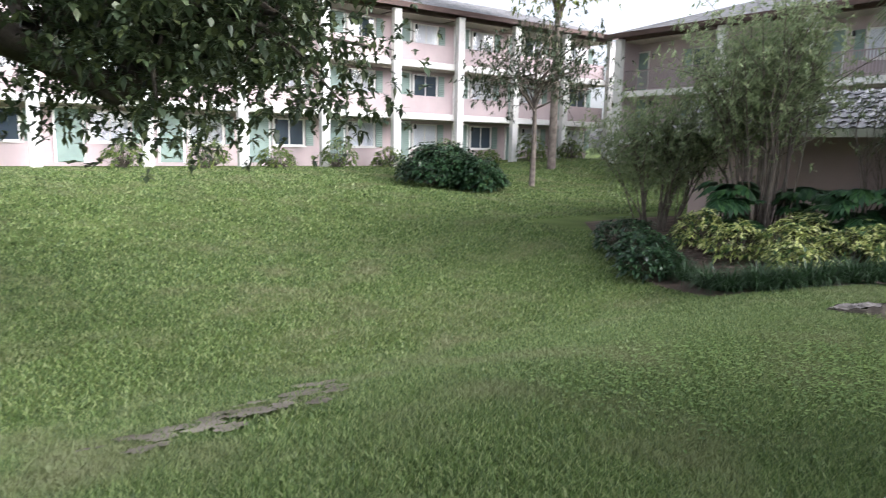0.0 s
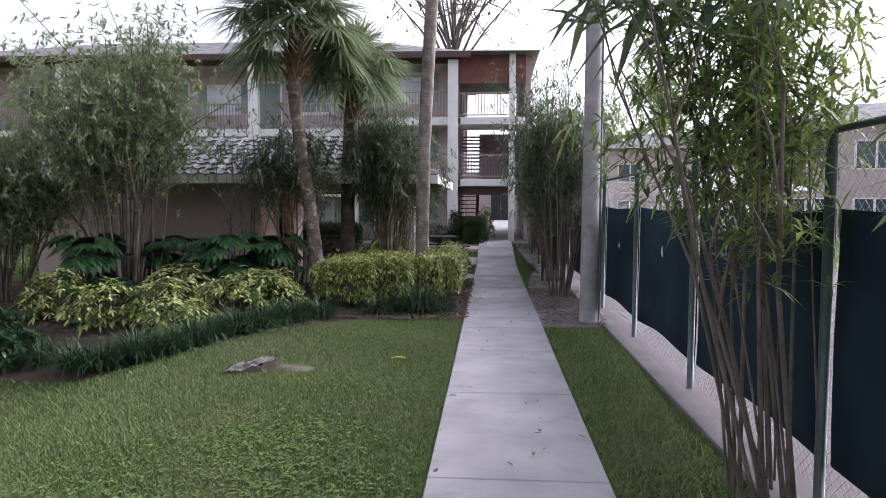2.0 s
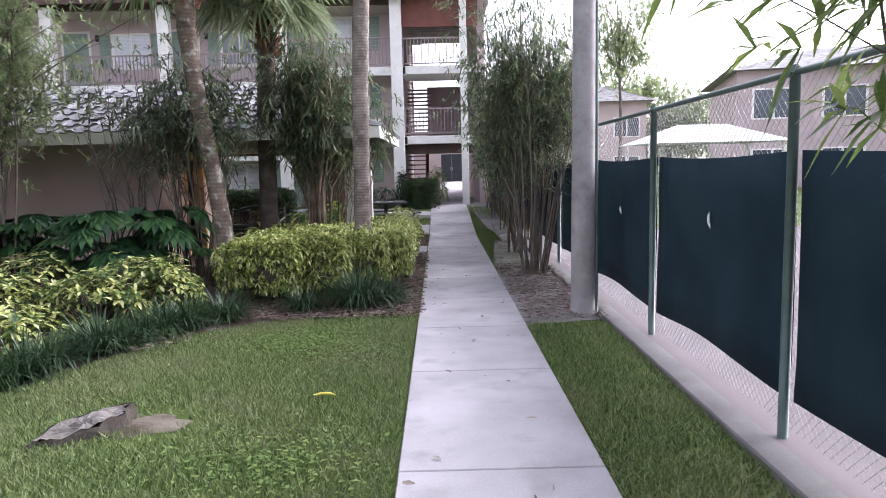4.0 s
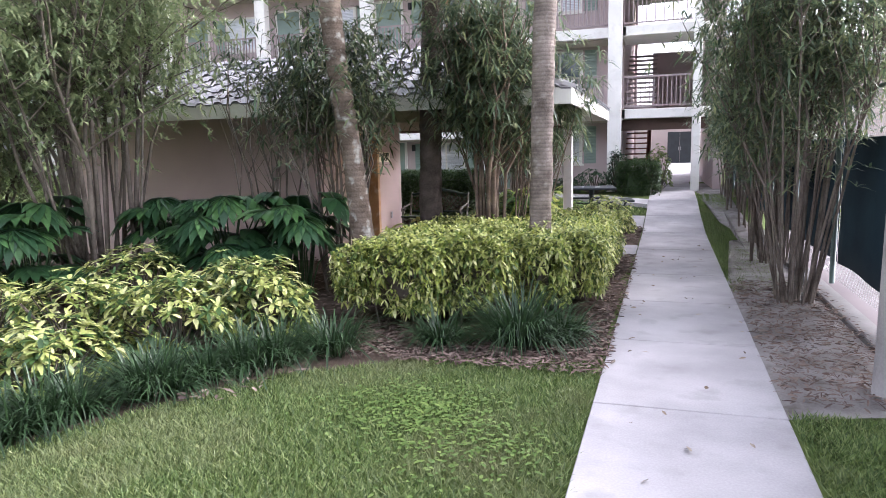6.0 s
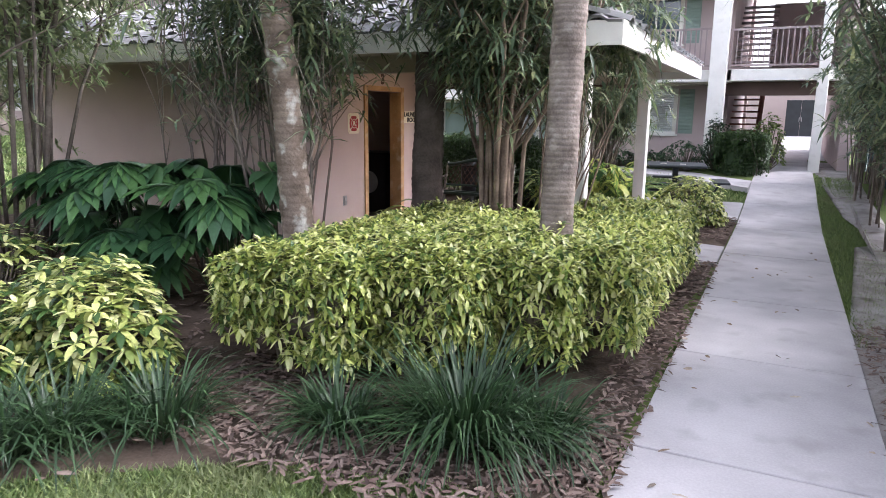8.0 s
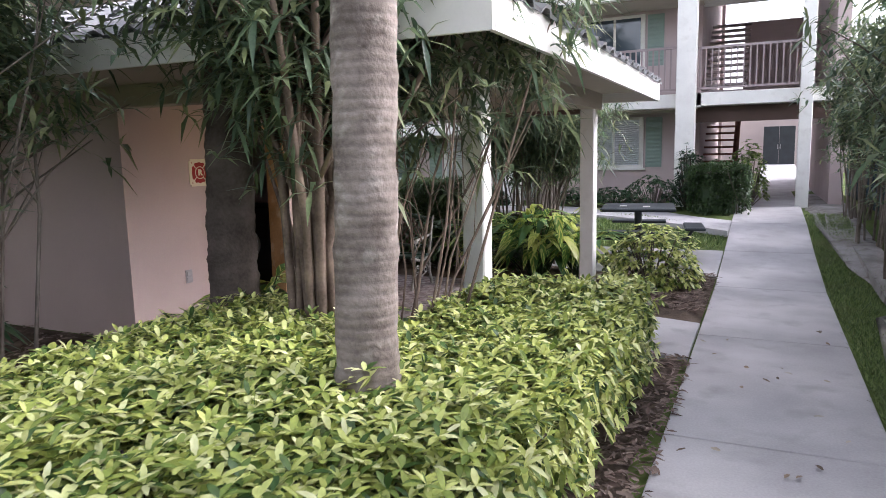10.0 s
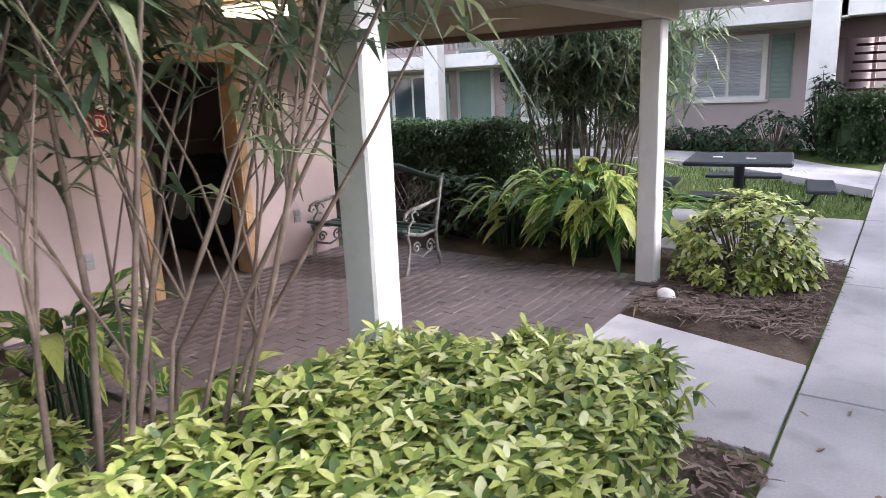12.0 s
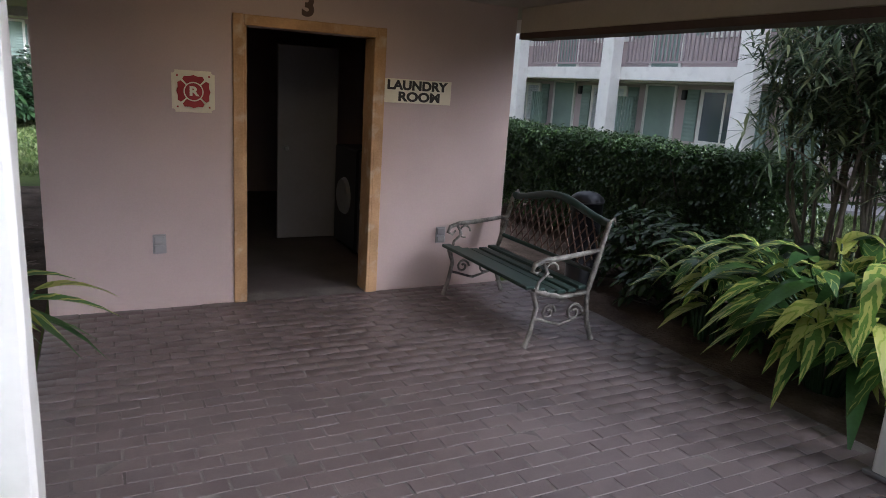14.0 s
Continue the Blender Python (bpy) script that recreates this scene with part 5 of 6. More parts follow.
def broad_plant(name, x, y, r, h, n, L, W, mat, label, droop=0.7, split=False):
    z = float(gz(x, y))
    s = thing(name, x, y, z, label, "plant")
    P, D, LL, DR = [], [], [], []
    for q in range(n):
        a = q * 2.4 + RNG.uniform(-0.4, 0.4)
        out = r * RNG.uniform(0.2, 0.75)
        hh = h * RNG.uniform(0.35, 0.95)
        e = Vector((out * math.cos(a), out * math.sin(a), hh))
        bm = bmesh.new()
        tube(bm, [(0.1 * math.cos(a), 0.1 * math.sin(a), -0.03), (e.x * 0.5, e.y * 0.5, hh * 0.65), tuple(e)], [0.012, 0.01, 0.006], 5, False)
        part("stalk", bm, M_LIRI, s)
        if split:
            tilt = RNG.uniform(-0.8, 0.3)
            for f in np.linspace(-1.6, 1.6, 11):
                P.append(e), D.append((math.cos(a + f), math.sin(a + f), tilt * math.cos(f))), LL.append(L * (1 - 0.25 * abs(f))), DR.append(0.35)
        else:
            for f in range(3):
                t = 0.55 + 0.45 * f / 2
                pe = Vector((e.x * t, e.y * t, hh * (0.7 + 0.3 * t)))
                a2 = a + RNG.normal(0, 0.55)
                P.append(pe), D.append((math.cos(a2), math.sin(a2), RNG.uniform(0.05, 0.9))), LL.append(L * RNG.uniform(0.7, 1.15)), DR.append(droop * RNG.uniform(0.6, 1.3))
    leaf_part("leaves", ribbons("leaves", np.array([tuple(q) for q in P]), np.array(D), np.array(LL), W, mat, np.array(DR), 5, (0.25, 0.8, 1.0, 0.85, 0.5, 0.02), 0.25), s)
    return s


GL = "shell ginger with striped yellow-green leaves"
broad_plant("ginger_plant", -2.25, 18.42, 0.8, 0.95, 52, 0.56, 0.125, M_GING, GL + " beside the porch")
broad_plant("ginger_plant", -3.15, 18.4, 0.5, 0.75, 26, 0.40, 0.10, M_GING, GL + " beside the bench")
broad_plant("ginger_plant", -1.75, 18.5, 0.5, 0.7, 22, 0.5, 0.12, M_GING, GL + " at the porch corner")
broad_plant("ginger_plant", -3.2, 13.7, 0.6, 0.8, 16, 0.48, 0.11, M_GING, GL + " at the porch edge")
broad_plant("ginger_plant", -2.1, 13.75, 0.4, 0.6, 9, 0.4, 0.10, M_GING, GL + " behind the hedge")
for x, y in ((-4.5, 10.9), (-5.7, 11.3), (-3.8, 11.3), (-6.6, 10.0)):
    broad_plant("philodendron", x, y, 0.75, 1.35, 24, 0.44, 0.15, M_PHILO, "broad split-leaved philodendron with dark glossy leaves", split=True)


def limb_tree(name, x, y, h, limbs, crown, n_leaf, mat, bark, label, trunk_r, L=0.16, W=0.07, lean=(0, 0), k=6, low=-9, fork_from=0.55, path=None):
    """A tree: trunk, limbs with side branches, and leaf whorls clustered about the branch ends."""
    z = float(gz(x, y))
    t = thing(name, x, y, z, label, "tree")
    bm = bmesh.new()
    top = Vector((lean[0], lean[1], h))
    line = [Vector(q) for q in path] if path else [Vector((0, 0, -0.2)), top * 0.35 + Vector((0.08, -0.05, 0)), top * 0.7, top]
    tube(bm, line, [trunk_r * (1 - 0.65 * i / (len(line) - 1)) for i in range(len(line))], 10)
    part("trunk", bm, bark, t)
    C = []
    for q in range(limbs):
        lb = bmesh.new()
        a = q * 2.4 + RNG.uniform(-0.4, 0.4)
        c = random.choice(line[-4:]).lerp(top, RNG.uniform(0, 0.4)) if path else top * RNG.uniform(fork_from, 1.0)
        d = unit(rand_dirs(1, -0.15, 0.7)[0])
        e = Vector((crown[0] * math.cos(a) * RNG.uniform(0.5, 1), crown[0] * math.sin(a) * RNG.uniform(0.5, 1), h + crown[1] * RNG.uniform(-0.75, 0.9))) + Vector((lean[0], lean[1], 0))
        if path:
            e.y += (line[-5].y - top.y) * RNG.uniform(-0.1, 1.0)
        mid = c.lerp(e, 0.5) + Vector((0, 0, 0.1 * crown[1]))
        tube(lb, [c, mid, e], [trunk_r * 0.38, trunk_r * 0.22, trunk_r * 0.06], 6, False)
        for f in range(4):
            s0 = c.lerp(e, RNG.uniform(0.4, 0.95))
            s1 = s0 + Vector(RNG.normal(0, 0.24, 3) * crown[0])
            s1.z = max(s1.z, low)
            tube(lb, [s0, s0.lerp(s1, 0.5) + Vector((0, 0, 0.08)), s1], [trunk_r * 0.14, trunk_r * 0.09, trunk_r * 0.03], 4, False)
            C.append(np.array(s1))
        C.append(np.array(e))
        part("limb", lb, bark, t)
    C = np.array(C)
    P = C[RNG.integers(0, len(C), n_leaf)] + RNG.normal(0, 0.15, (n_leaf, 3)) * np.array([crown[0], crown[0], crown[1]])
    P = P[P[:, 2] > low + RNG.normal(0, 0.15, n_leaf)]
    n_leaf = len(P)
    a, b, c, d = whorls(P, unit(RNG.normal(size=(n_leaf, 3)) + np.array([0, 0, 0.5])), k, L, W)
    leaf_part("crown", ribbons("crown", a, b, c, d, mat, 0.3, 2, (0.25, 1, 0.05), 0.2), t)
    return t


limb_tree("oak_tree", -8.4, -5.4, 5.0, 36, (2.7, 1.9), 11000, M_OAK, M_BARK, "dark oak whose low crooked limb reaches over the lawn", 0.34, 0.12, 0.07, (0.9, 6.2), 6, 2.3, path=[(0, 0, -0.2), (0.1, 0.5, 1.6), (0.4, 1.6, 3.3), (0.7, 2.7, 3.65), (0.9, 3.8, 3.1), (0.95, 4.9, 3.75), (0.9, 6.2, 5.0)])
limb_tree("slender_tree", -22.8, 20.8, 11.5, 26, (3.0, 3.2), 3000, M_PINE, M_STEM, "tall slender tree with a yellow-green crown", 0.22, 0.3, 0.1)
limb_tree("bare_tree", -18.5, 15.5, 5.0, 22, (2.8, 1.6), 900, M_OAK, M_STEM, "thin half-bare tree on the far lawn", 0.12, 0.2, 0.07)
limb_tree("slender_tree", 10.5, 40, 9.0, 18, (1.8, 2.4), 900, M_SOFT, M_STEM, "slender sparse tree beyond the court", 0.12, 0.28, 0.1)
limb_tree("shade_tree", -3.7, 23.6, 3.6, 16, (1.3, 1.0), 1500, M_OLEA, M_STEM, "thick grey trunk with narrow leaves on the lawn", 0.24, 0.16, 0.03)
limb_tree("bare_tree", -1.5, 34, 13.5, 26, (4.0, 2.0), 260, M_OAK, M_STEM, "bare branches behind the building roof", 0.22, 0.2, 0.07)
for x, y, h in ((14, 62, 6), (22, 66, 5), (30, 60, 6), (-40, 60, 6), (-52, 40, 6), (38, 46, 5)):
    limb_tree("far_tree", x, y, h, 22, (5, 3), 1600, M_SOFT, M_STEM, "distant rounded grey-green tree", 0.3, 0.55, 0.25)

# ---- apartment buildings ----
def window_unit(parent, x, y, z, w, h, shutters=True, dark=False, cols=2):
    win = new("window")
    win.parent = parent
    win.matrix_basis = pose(x, y, z)
    win["label"] = "white framed window" + (" with sage green shutters" if shutters else "")
    fb = bmesh.new()
    t = 0.07
    cube(fb, -w / 2 - t, -0.05, -t, w / 2 + t, 0.0, 0)
    cube(fb, -w / 2 - t, -0.05, h, w / 2 + t, 0.0, h + t)
    for k in range(cols + 1):
        xx = -w / 2 + w * k / cols
        cube(fb, xx - (t if k == 0 else 0.03), -0.045, 0, xx + (t if k == cols else 0.03), -0.001, h)
    cube(fb, -w / 2 - 0.12, -0.09, -t - 0.05, w / 2 + 0.12, 0.0, -t)
    part("window_frame", fb, M_WHITE, win)
    part("pane", boxed(-w / 2, -0.04, 0.0, w / 2, -0.035, h), M_GLASS if dark else M_CLEAR, win)
    if not dark:
        bb = bmesh.new()
        n = int(h / 0.05)
        zz = [(bb.verts.new((-w / 2, -0.018 if k % 2 else -0.03, h * k / (2 * n))), bb.verts.new((w / 2, -0.018 if k % 2 else -0.03, h * k / (2 * n)))) for k in range(2 * n + 1)]
        for p, q in zip(zz, zz[1:]):
            bb.faces.new((p[0], p[1], q[1], q[0]))
        part("blind", bb, M_BLIND, win, "closed white blind")
    if shutters:
        for s in (-1, 1):
            sb = bmesh.new()
            xa = s * (w / 2 + 0.32)
            cube(sb, xa - 0.19, -0.035, -0.05, xa + 0.19, 0, h + 0.05)
            n = int(h / 0.09)
            zz = [(sb.verts.new((xa - 0.15, -0.037 if k % 2 else -0.05, h * k / (2 * n))), sb.verts.new((xa + 0.15, -0.037 if k % 2 else -0.05, h * k / (2 * n)))) for k in range(2 * n + 1)]
            for p, q in zip(zz, zz[1:]):
                sb.faces.new((p[0], p[1], q[1], q[0]))
            part("shutter", sb, M_GREEN, win, "sage green louvred shutter")
    return win


def door_unit(parent, x, y, z, mat=None):
    d = part("door", boxed(-0.46 + x, y - 0.04, z + 0.02, 0.46 + x, y, z + 2.05, 0.005), mat or M_GREEN, parent, "sage green door in a white frame")
    fb = bmesh.new()
    for s in (-1, 1):
        cube(fb, x + s * 0.5 - 0.04, y - 0.05, z, x + s * 0.5 + 0.04, y + 0.001, z + 2.12)
    cube(fb, x - 0.54, y - 0.05, z + 2.06, x + 0.54, y + 0.001, z + 2.13)
    part("door_frame", fb, M_WHITE, d)
    lb = bmesh.new()
    cube(lb, x + 0.75, y - 0.12, z + 1.75, x + 0.87, y, z + 1.98, 0.02)
    part("wall_lantern", lb, M_BLACK, parent, "small dark wall lantern")


def apartments(x, y, turn, base, lines, storeys, sh, depth, solid, label, drop=(), door_at=1.3, win=(1.03, 1.4)):
    """A block with galleries: local x runs along the front, local y goes in; lines: the columns; drop: how far a bay's floors lie lower."""
    b = thing("apartment_building", x, y, base, label, "building", turn=turn)
    length = lines[-1]
    G = 1.35
    H = storeys * sh
    bays = list(zip(lines, lines[1:]))
    part("end_wall", boxed(-0.25, 0.15, -1.0, -0.001, depth, H - 0.34), M_PINKW, b)
    part("end_wall", boxed(length - 0.1, G + 0.26, -1.0, length + 0.15, depth, H), M_PINKW, b)
    for k, p in enumerate(lines):
        part("post", boxed(p - 0.2, -0.4, -0.9, p + 0.2, -0.102, H - 0.23, 0.01), M_WHITE, b, "white square column")
    for k, (x0, x1) in enumerate(bays):
        dz = -drop[k] if drop else 0.0
        part("wall", boxed(x0, G, -1.0, x1, G + 0.25, H), M_PINKW, b)
        xa, xb = x0 - (0.3 if k == 0 else 0), x1 + (0.3 if k == len(bays) - 1 else 0)
        for s in range(1, storeys + 1):
            top = s * sh + (dz if s < storeys else 0)
            part("gallery_slab", boxed(xa, -0.1, top - 0.3, xb, G, top - 0.001, 0.01), M_WHITE if s < storeys else M_BROWN, b, "white gallery edge" if s < storeys else "brown soffit")
            part("gallery_ceiling", boxed(xa + 0.1, 0.06, top - 0.33, xb - 0.1, G - 0.01, top - 0.304), M_BEIGE, b, "beige gallery ceiling")
        for s in range(storeys):
            z = s * sh + dz
            if s > 0 and solid:
                part("parapet", boxed(x0 + 0.2, 0.0, z, x1 - 0.2, 0.1, z + 0.85), M_PINKW, b, "grey-pink parapet")
            elif s > 0:
                rb = bmesh.new()
                cube(rb, x0 + 0.2, 0.0, z + 0.98, x1 - 0.2, 0.05, z + 1.03)
                cube(rb, x0 + 0.2, 0.0, z + 0.08, x1 - 0.2, 0.05, z + 0.12)
                rail = part("railing", rb, M_RAIL, b, "grey-pink picket railing")
                pk = boxed(0, 0.01, 0.12, 0.035, 0.04, 0.98)
                pm = bpy.data.meshes.new("picket")
                pk.to_mesh(pm)
                pk.free()
                pm.materials.append(M_RAIL)
                for q in range(int((x1 - x0 - 0.4) / 0.125)):
                    o = new("picket", pm)
                    o.parent = rail
                    o.matrix_basis = pose(x0 + 0.22 + 0.125 * q, 0, z)
            door_unit(b, x0 + door_at, G, z)
            window_unit(b, x1 - win[0], G, z + 0.85, win[1], 1.1, True, (k + s) % 3 == 2)
            if s == 0 and not solid and k > 0:
                gb = bmesh.new()
                for q in range(6):
                    cube(gb, x0 - 0.95 + 0.1 * q, 0.9, z + 0.05, x0 - 0.89 + 0.1 * q, 0.93, z + 1.75)
                cube(gb, x0 - 0.95, 0.93, z + 0.3, x0 - 0.39, 0.96, z + 0.38)
                cube(gb, x0 - 0.95, 0.93, z + 1.4, x0 - 0.39, 0.96, z + 1.48)
                part("slat_screen", gb, M_GREEN, b, "sage green slatted screen")
    rb = bmesh.new()
    e = 0.7
    mid = depth / 2
    vs = [rb.verts.new(p) for p in ((-e, -e, H), (length + e, -e, H), (length + e, depth + e, H), (-e, depth + e, H), (mid, mid, H + 1.7), (length - mid, mid, H + 1.7))]
    for f in ((0, 1, 5, 4), (1, 2, 5), (2, 3, 4, 5), (3, 0, 4), (3, 2, 1, 0)):
        rb.faces.new([vs[q] for q in f])
    part("roof", rb, M_ROOF, b, "low grey tiled hip roof")
    part("fascia", boxed(-e - 0.02, -e - 0.03, H - 0.22, length + e + 0.02, -e, H + 0.02), M_BROWN, b, "dark fascia board")
    part("back_wall", boxed(-0.25, depth + 0.01, -1.0, length + 0.25, depth + 0.2, H), M_PINKW, b)
    return b


apartments(-22.8, 25.65, 0, 0.45, [0.0, 5.8, 9.78, 13.76, 17.74, 21.72], 3, 2.42, 9, False, "three-storey grey-pink apartment building with white columns and railed galleries", (0.42, 0.42, 0.42, 0.42, 0.0), 0.12, (1.85, 1.3))
apartments(-27.1, -12.0, 90, 0.95, [3.76 * k for k in range(12)], 3, 2.5, 9, True, "three-storey grey-pink apartment building across the lawn")


# entrance breezeway beside the block
def breezeway():
    z0, S = 0.45, 2.42
    b = thing("breezeway", 1.75, 25.65, z0, "open stair breezeway with white columns and brown panels", "building")
    L = -3.0
    part("wall", boxed(0.0, 0.3, -0.8, 0.25, 10, 3 * S), M_PINKW, b)
    part("floor", boxed(L, 3.9, -0.7, -0.01, 20, -0.08), M_CONC, b)
    part("rear_wall", boxed(L - 6, 19.6, -0.7, 3, 19.8, 3.6), M_PINKW, b)
    for s in (1, 2):
        part("gallery_slab", boxed(L + 0.06, -0.1, s * S - 0.28, 0.0, 1.9, s * S, 0.01), M_WHITE, b, "white landing edge")
        rb = bmesh.new()
        cube(rb, L, 0.0, s * S + 0.93, -0.66, 0.04, s * S + 0.98)
        cube(rb, L, 0.0, s * S + 0.08, -0.66, 0.04, s * S + 0.12)
        rail = part("railing", rb, M_RAIL, b, "picket railing")
        for q in range(19):
            part("picket", boxed(L + 0.02 + 0.125 * q, 0.005, s * S + 0.1, L + 0.045 + 0.125 * q, 0.035, s * S + 0.95), M_RAIL, rail)
    part("lintel", boxed(L + 0.06, 0.3, S - 0.62, -0.01, 0.5, S - 0.285), M_BROWN, b, "brown beam over the passage")
    for xx in (-0.52,):
        part("post", boxed(xx - 0.12, -0.3, -0.8, xx + 0.12, -0.102, 3 * S, 0.01), M_WHITE, b, "white square column")
    part("panel", boxed(L + 0.05, -0.05, 3 * S - 1.1, 0.0, 0.05, 3 * S), M_STAIRR, b, "red-brown fascia panel")
    rb = bmesh.new()
    H = 3 * S + 0.01
    vs = [rb.verts.new(p) for p in ((L - 0.1, -0.7, H), (0.5, -0.7, H), (0.5, 9.5, H), (L - 0.1, 9.5, H), (-1.6, 4.4, H + 1.2), (-1.4, 4.4, H + 1.2))]
    for f in ((0, 1, 5, 4), (1, 2, 5), (2, 3, 4, 5), (3, 0, 4), (3, 2, 1, 0)):
        rb.faces.new([vs[q] for q in f])
    part("roof", rb, M_ROOF, b)
    rp = bmesh.new()
    q = [rp.verts.new(p) for p in ((-1.35, 4.5, -0.07), (-0.02, 4.5, -0.07), (-0.02, 18.0, 0.42), (-1.35, 18.0, 0.42), (-1.35, 18.0, -0.1), (-0.02, 18.0, -0.1))]
    for f in ((0, 1, 2, 3), (3, 2, 5, 4), (0, 3, 4), (1, 5, 2)):
        rp.faces.new([q[i] for i in f])
    part("ramp", rp, M_CONC, b, "pale ramp up to the gate")
    for k in range(2):
        gate = part("gate", boxed(-1.3 + 0.64 * k, 18.05, 0.42, -0.67 + 0.64 * k, 18.11, 2.1, 0.01), M_TABLE, b, "dark grey gate leaf")
        part("gate_handle", boxed(-0.73 + 0.1 * k, 18.0, 1.1, -0.70 + 0.1 * k, 18.049, 1.3), M_STEELG, gate)
    part("rear_panel", boxed(-1.9, 6.4, S + 0.01, -0.01, 6.5, 2 * S), M_PINKW, b, "grey-pink landing wall")
    for k in range(12):
        part("stair_tread", boxed(-2.9, 2.0 + 0.26 * k, S + 0.18 * k + 0.14, -1.7, 2.26 + 0.26 * k, S + 0.18 * k + 0.19), M_RAIL, b, "grey stair tread")
    for k in range(13):
        part("stair_tread", boxed(-2.9, 1.6 + 0.24 * k, 0.18 * k + 0.14, -1.95, 1.88 + 0.24 * k, 0.18 * k + 0.19), M_STAIRR, b, "red-brown stair tread")
    for xx in (-2.92, -1.92):
        sb = bmesh.new()
        tube(sb, [(xx, 1.5, 0.05), (xx, 4.9, 2.5)], 0.09, 4)
        part("stringer", sb, M_STAIRR, b, "red-brown stair stringer")


breezeway()


# houses beyond the court
def house(x, y, turn, w, d, h, label):
    b = thing("house", x, y, 0, label, "house", turn=turn)
    part("wall", boxed(0, 0, 0, w, d, h), M_PINKW, b)
    for s in range(2):
        for k in range(int(w / 3)):
            win = new("window")
            win.parent = b
            win.matrix_basis = pose(1.6 + 3 * k, -0.001, 0.9 + 2.8 * s)
            fb = bmesh.new()
            for a in ((-0.95, -0.07, 0.95, 0.0), (-0.95, 1.3, 0.95, 1.37)):
                cube(fb, a[0], -0.06, a[1], a[2], 0, a[3])
            for xx in (-0.9, 0.0, 0.9):
                cube(fb, xx - 0.05, -0.06, 0.001, xx + 0.05, 0, 1.299)
            part("window_frame", fb, M_WHITE, win)
            part("pane", boxed(-0.85, -0.02, 0.0, 0.85, -0.01, 1.3), M_GLASS, win)
    rb = bmesh.new()
    e = 0.6
    m = d / 2
    vs = [rb.verts.new(p) for p in ((-e, -e, h), (w + e, -e, h), (w + e, d + e, h), (-e, d + e, h), (m, m, h + 1.5), (w - m, m, h + 1.5))]
    for f in ((0, 1, 5, 4), (1, 2, 5), (2, 3, 4, 5), (3, 0, 4), (3, 2, 1, 0)):
        rb.faces.new([vs[q] for q in f])
    part("roof", rb, M_ROOF, b)


house(14.5, 34, -14, 16, 9, 5.9, "two-storey pale pink house beyond the court")
house(9.5, 52, -6, 6, 7, 6.2, "two-storey house behind the court")
pv = thing("pavilion", 11.5, 30.5, 0, "low white-roofed court pavilion", "pavilion")
rb = bmesh.new()
vs = [rb.verts.new(p) for p in ((-3, -2, 2.5), (3, -2, 2.5), (3, 2, 2.5), (-3, 2, 2.5), (-1, 0, 3.3), (1, 0, 3.3))]
for f in ((0, 1, 5, 4), (1, 2, 5), (2, 3, 4, 5), (3, 0, 4), (3, 2, 1, 0)):
    rb.faces.new([vs[q] for q in f])
part("roof", rb, M_BLIND, pv)
for sx in (-2.7, 2.7):
    for sy in (-1.7, 1.7):
        part("post", boxed(sx - 0.07, sy - 0.07, 0, sx + 0.07, sy + 0.07, 2.5), M_WHITE, pv)

# ---- grass, chips, litter ----
def grass_patch(name, n, x0, y0, x1, y1, keep, h=0.03, w=0.006):
    x, y = RNG.uniform(x0, x1, n), RNG.uniform(y0, y1, n)
    k = keep(x, y)
    if x1 - x0 > 3:
        # thin out towards the open rims
        far = np.minimum(np.minimum(x - x0, 99 if x1 > -0.5 else x1 + 1.2 - x), np.minimum(y - y0, y1 + 1.0 - y))
        k &= RNG.uniform(size=n) < np.clip(far / 2.5, 0, 1) ** 0.7
    x, y = x[k], y[k]
    n = len(x)
    z = gz(x, y) - 0.03
    P = np.stack([x, y, z], 1)
    a = RNG.uniform(0, 2 * np.pi, n)
    s = np.stack([np.cos(a), np.sin(a), np.zeros(n)], 1) * (w * RNG.uniform(0.7, 1.4, n))[:, None]
    tip = P + np.stack([RNG.normal(0, 0.032, n), RNG.normal(0, 0.032, n), h * RNG.uniform(0.4, 1.35, n) + 0.02], 1)
    me = array_mesh(name, np.stack([P - s, P + s, tip], 1), 3, [(0, 1, 2)], M_GRASS)
    tagged(new(name, me), "short mown green grass", "grass", kind="stuff")


def inside_bed(x, y):
    bx = np.array([p[0] for p in BED])
    by = np.array([p[1] for p in BED])
    r = np.zeros(len(x), bool)
    j = len(bx) - 1
    for i in range(len(bx)):
        c = ((by[i] > y) != (by[j] > y)) & (x < (bx[j] - bx[i]) * (y - by[i]) / (by[j] - by[i] + 1e-9) + bx[i])
        r ^= c
        j = i
    return r


SCUFFS = []
for _ in range(64):
    k = random.uniform(-1.1, 1.0)
    SCUFFS.append((-3.8 - 0.4 * k + random.gauss(0, 0.2), -1.45 + k + random.gauss(0, 0.14), random.uniform(0.03, 0.13)))


def scuffed(x, y, grow):
    r = np.zeros(len(x), bool)
    for cx, cy, rad in SCUFFS:
        r |= np.hypot(x - cx, y - cy) < rad * grow * RNG.uniform(0.75, 1.15, len(x))
    return r


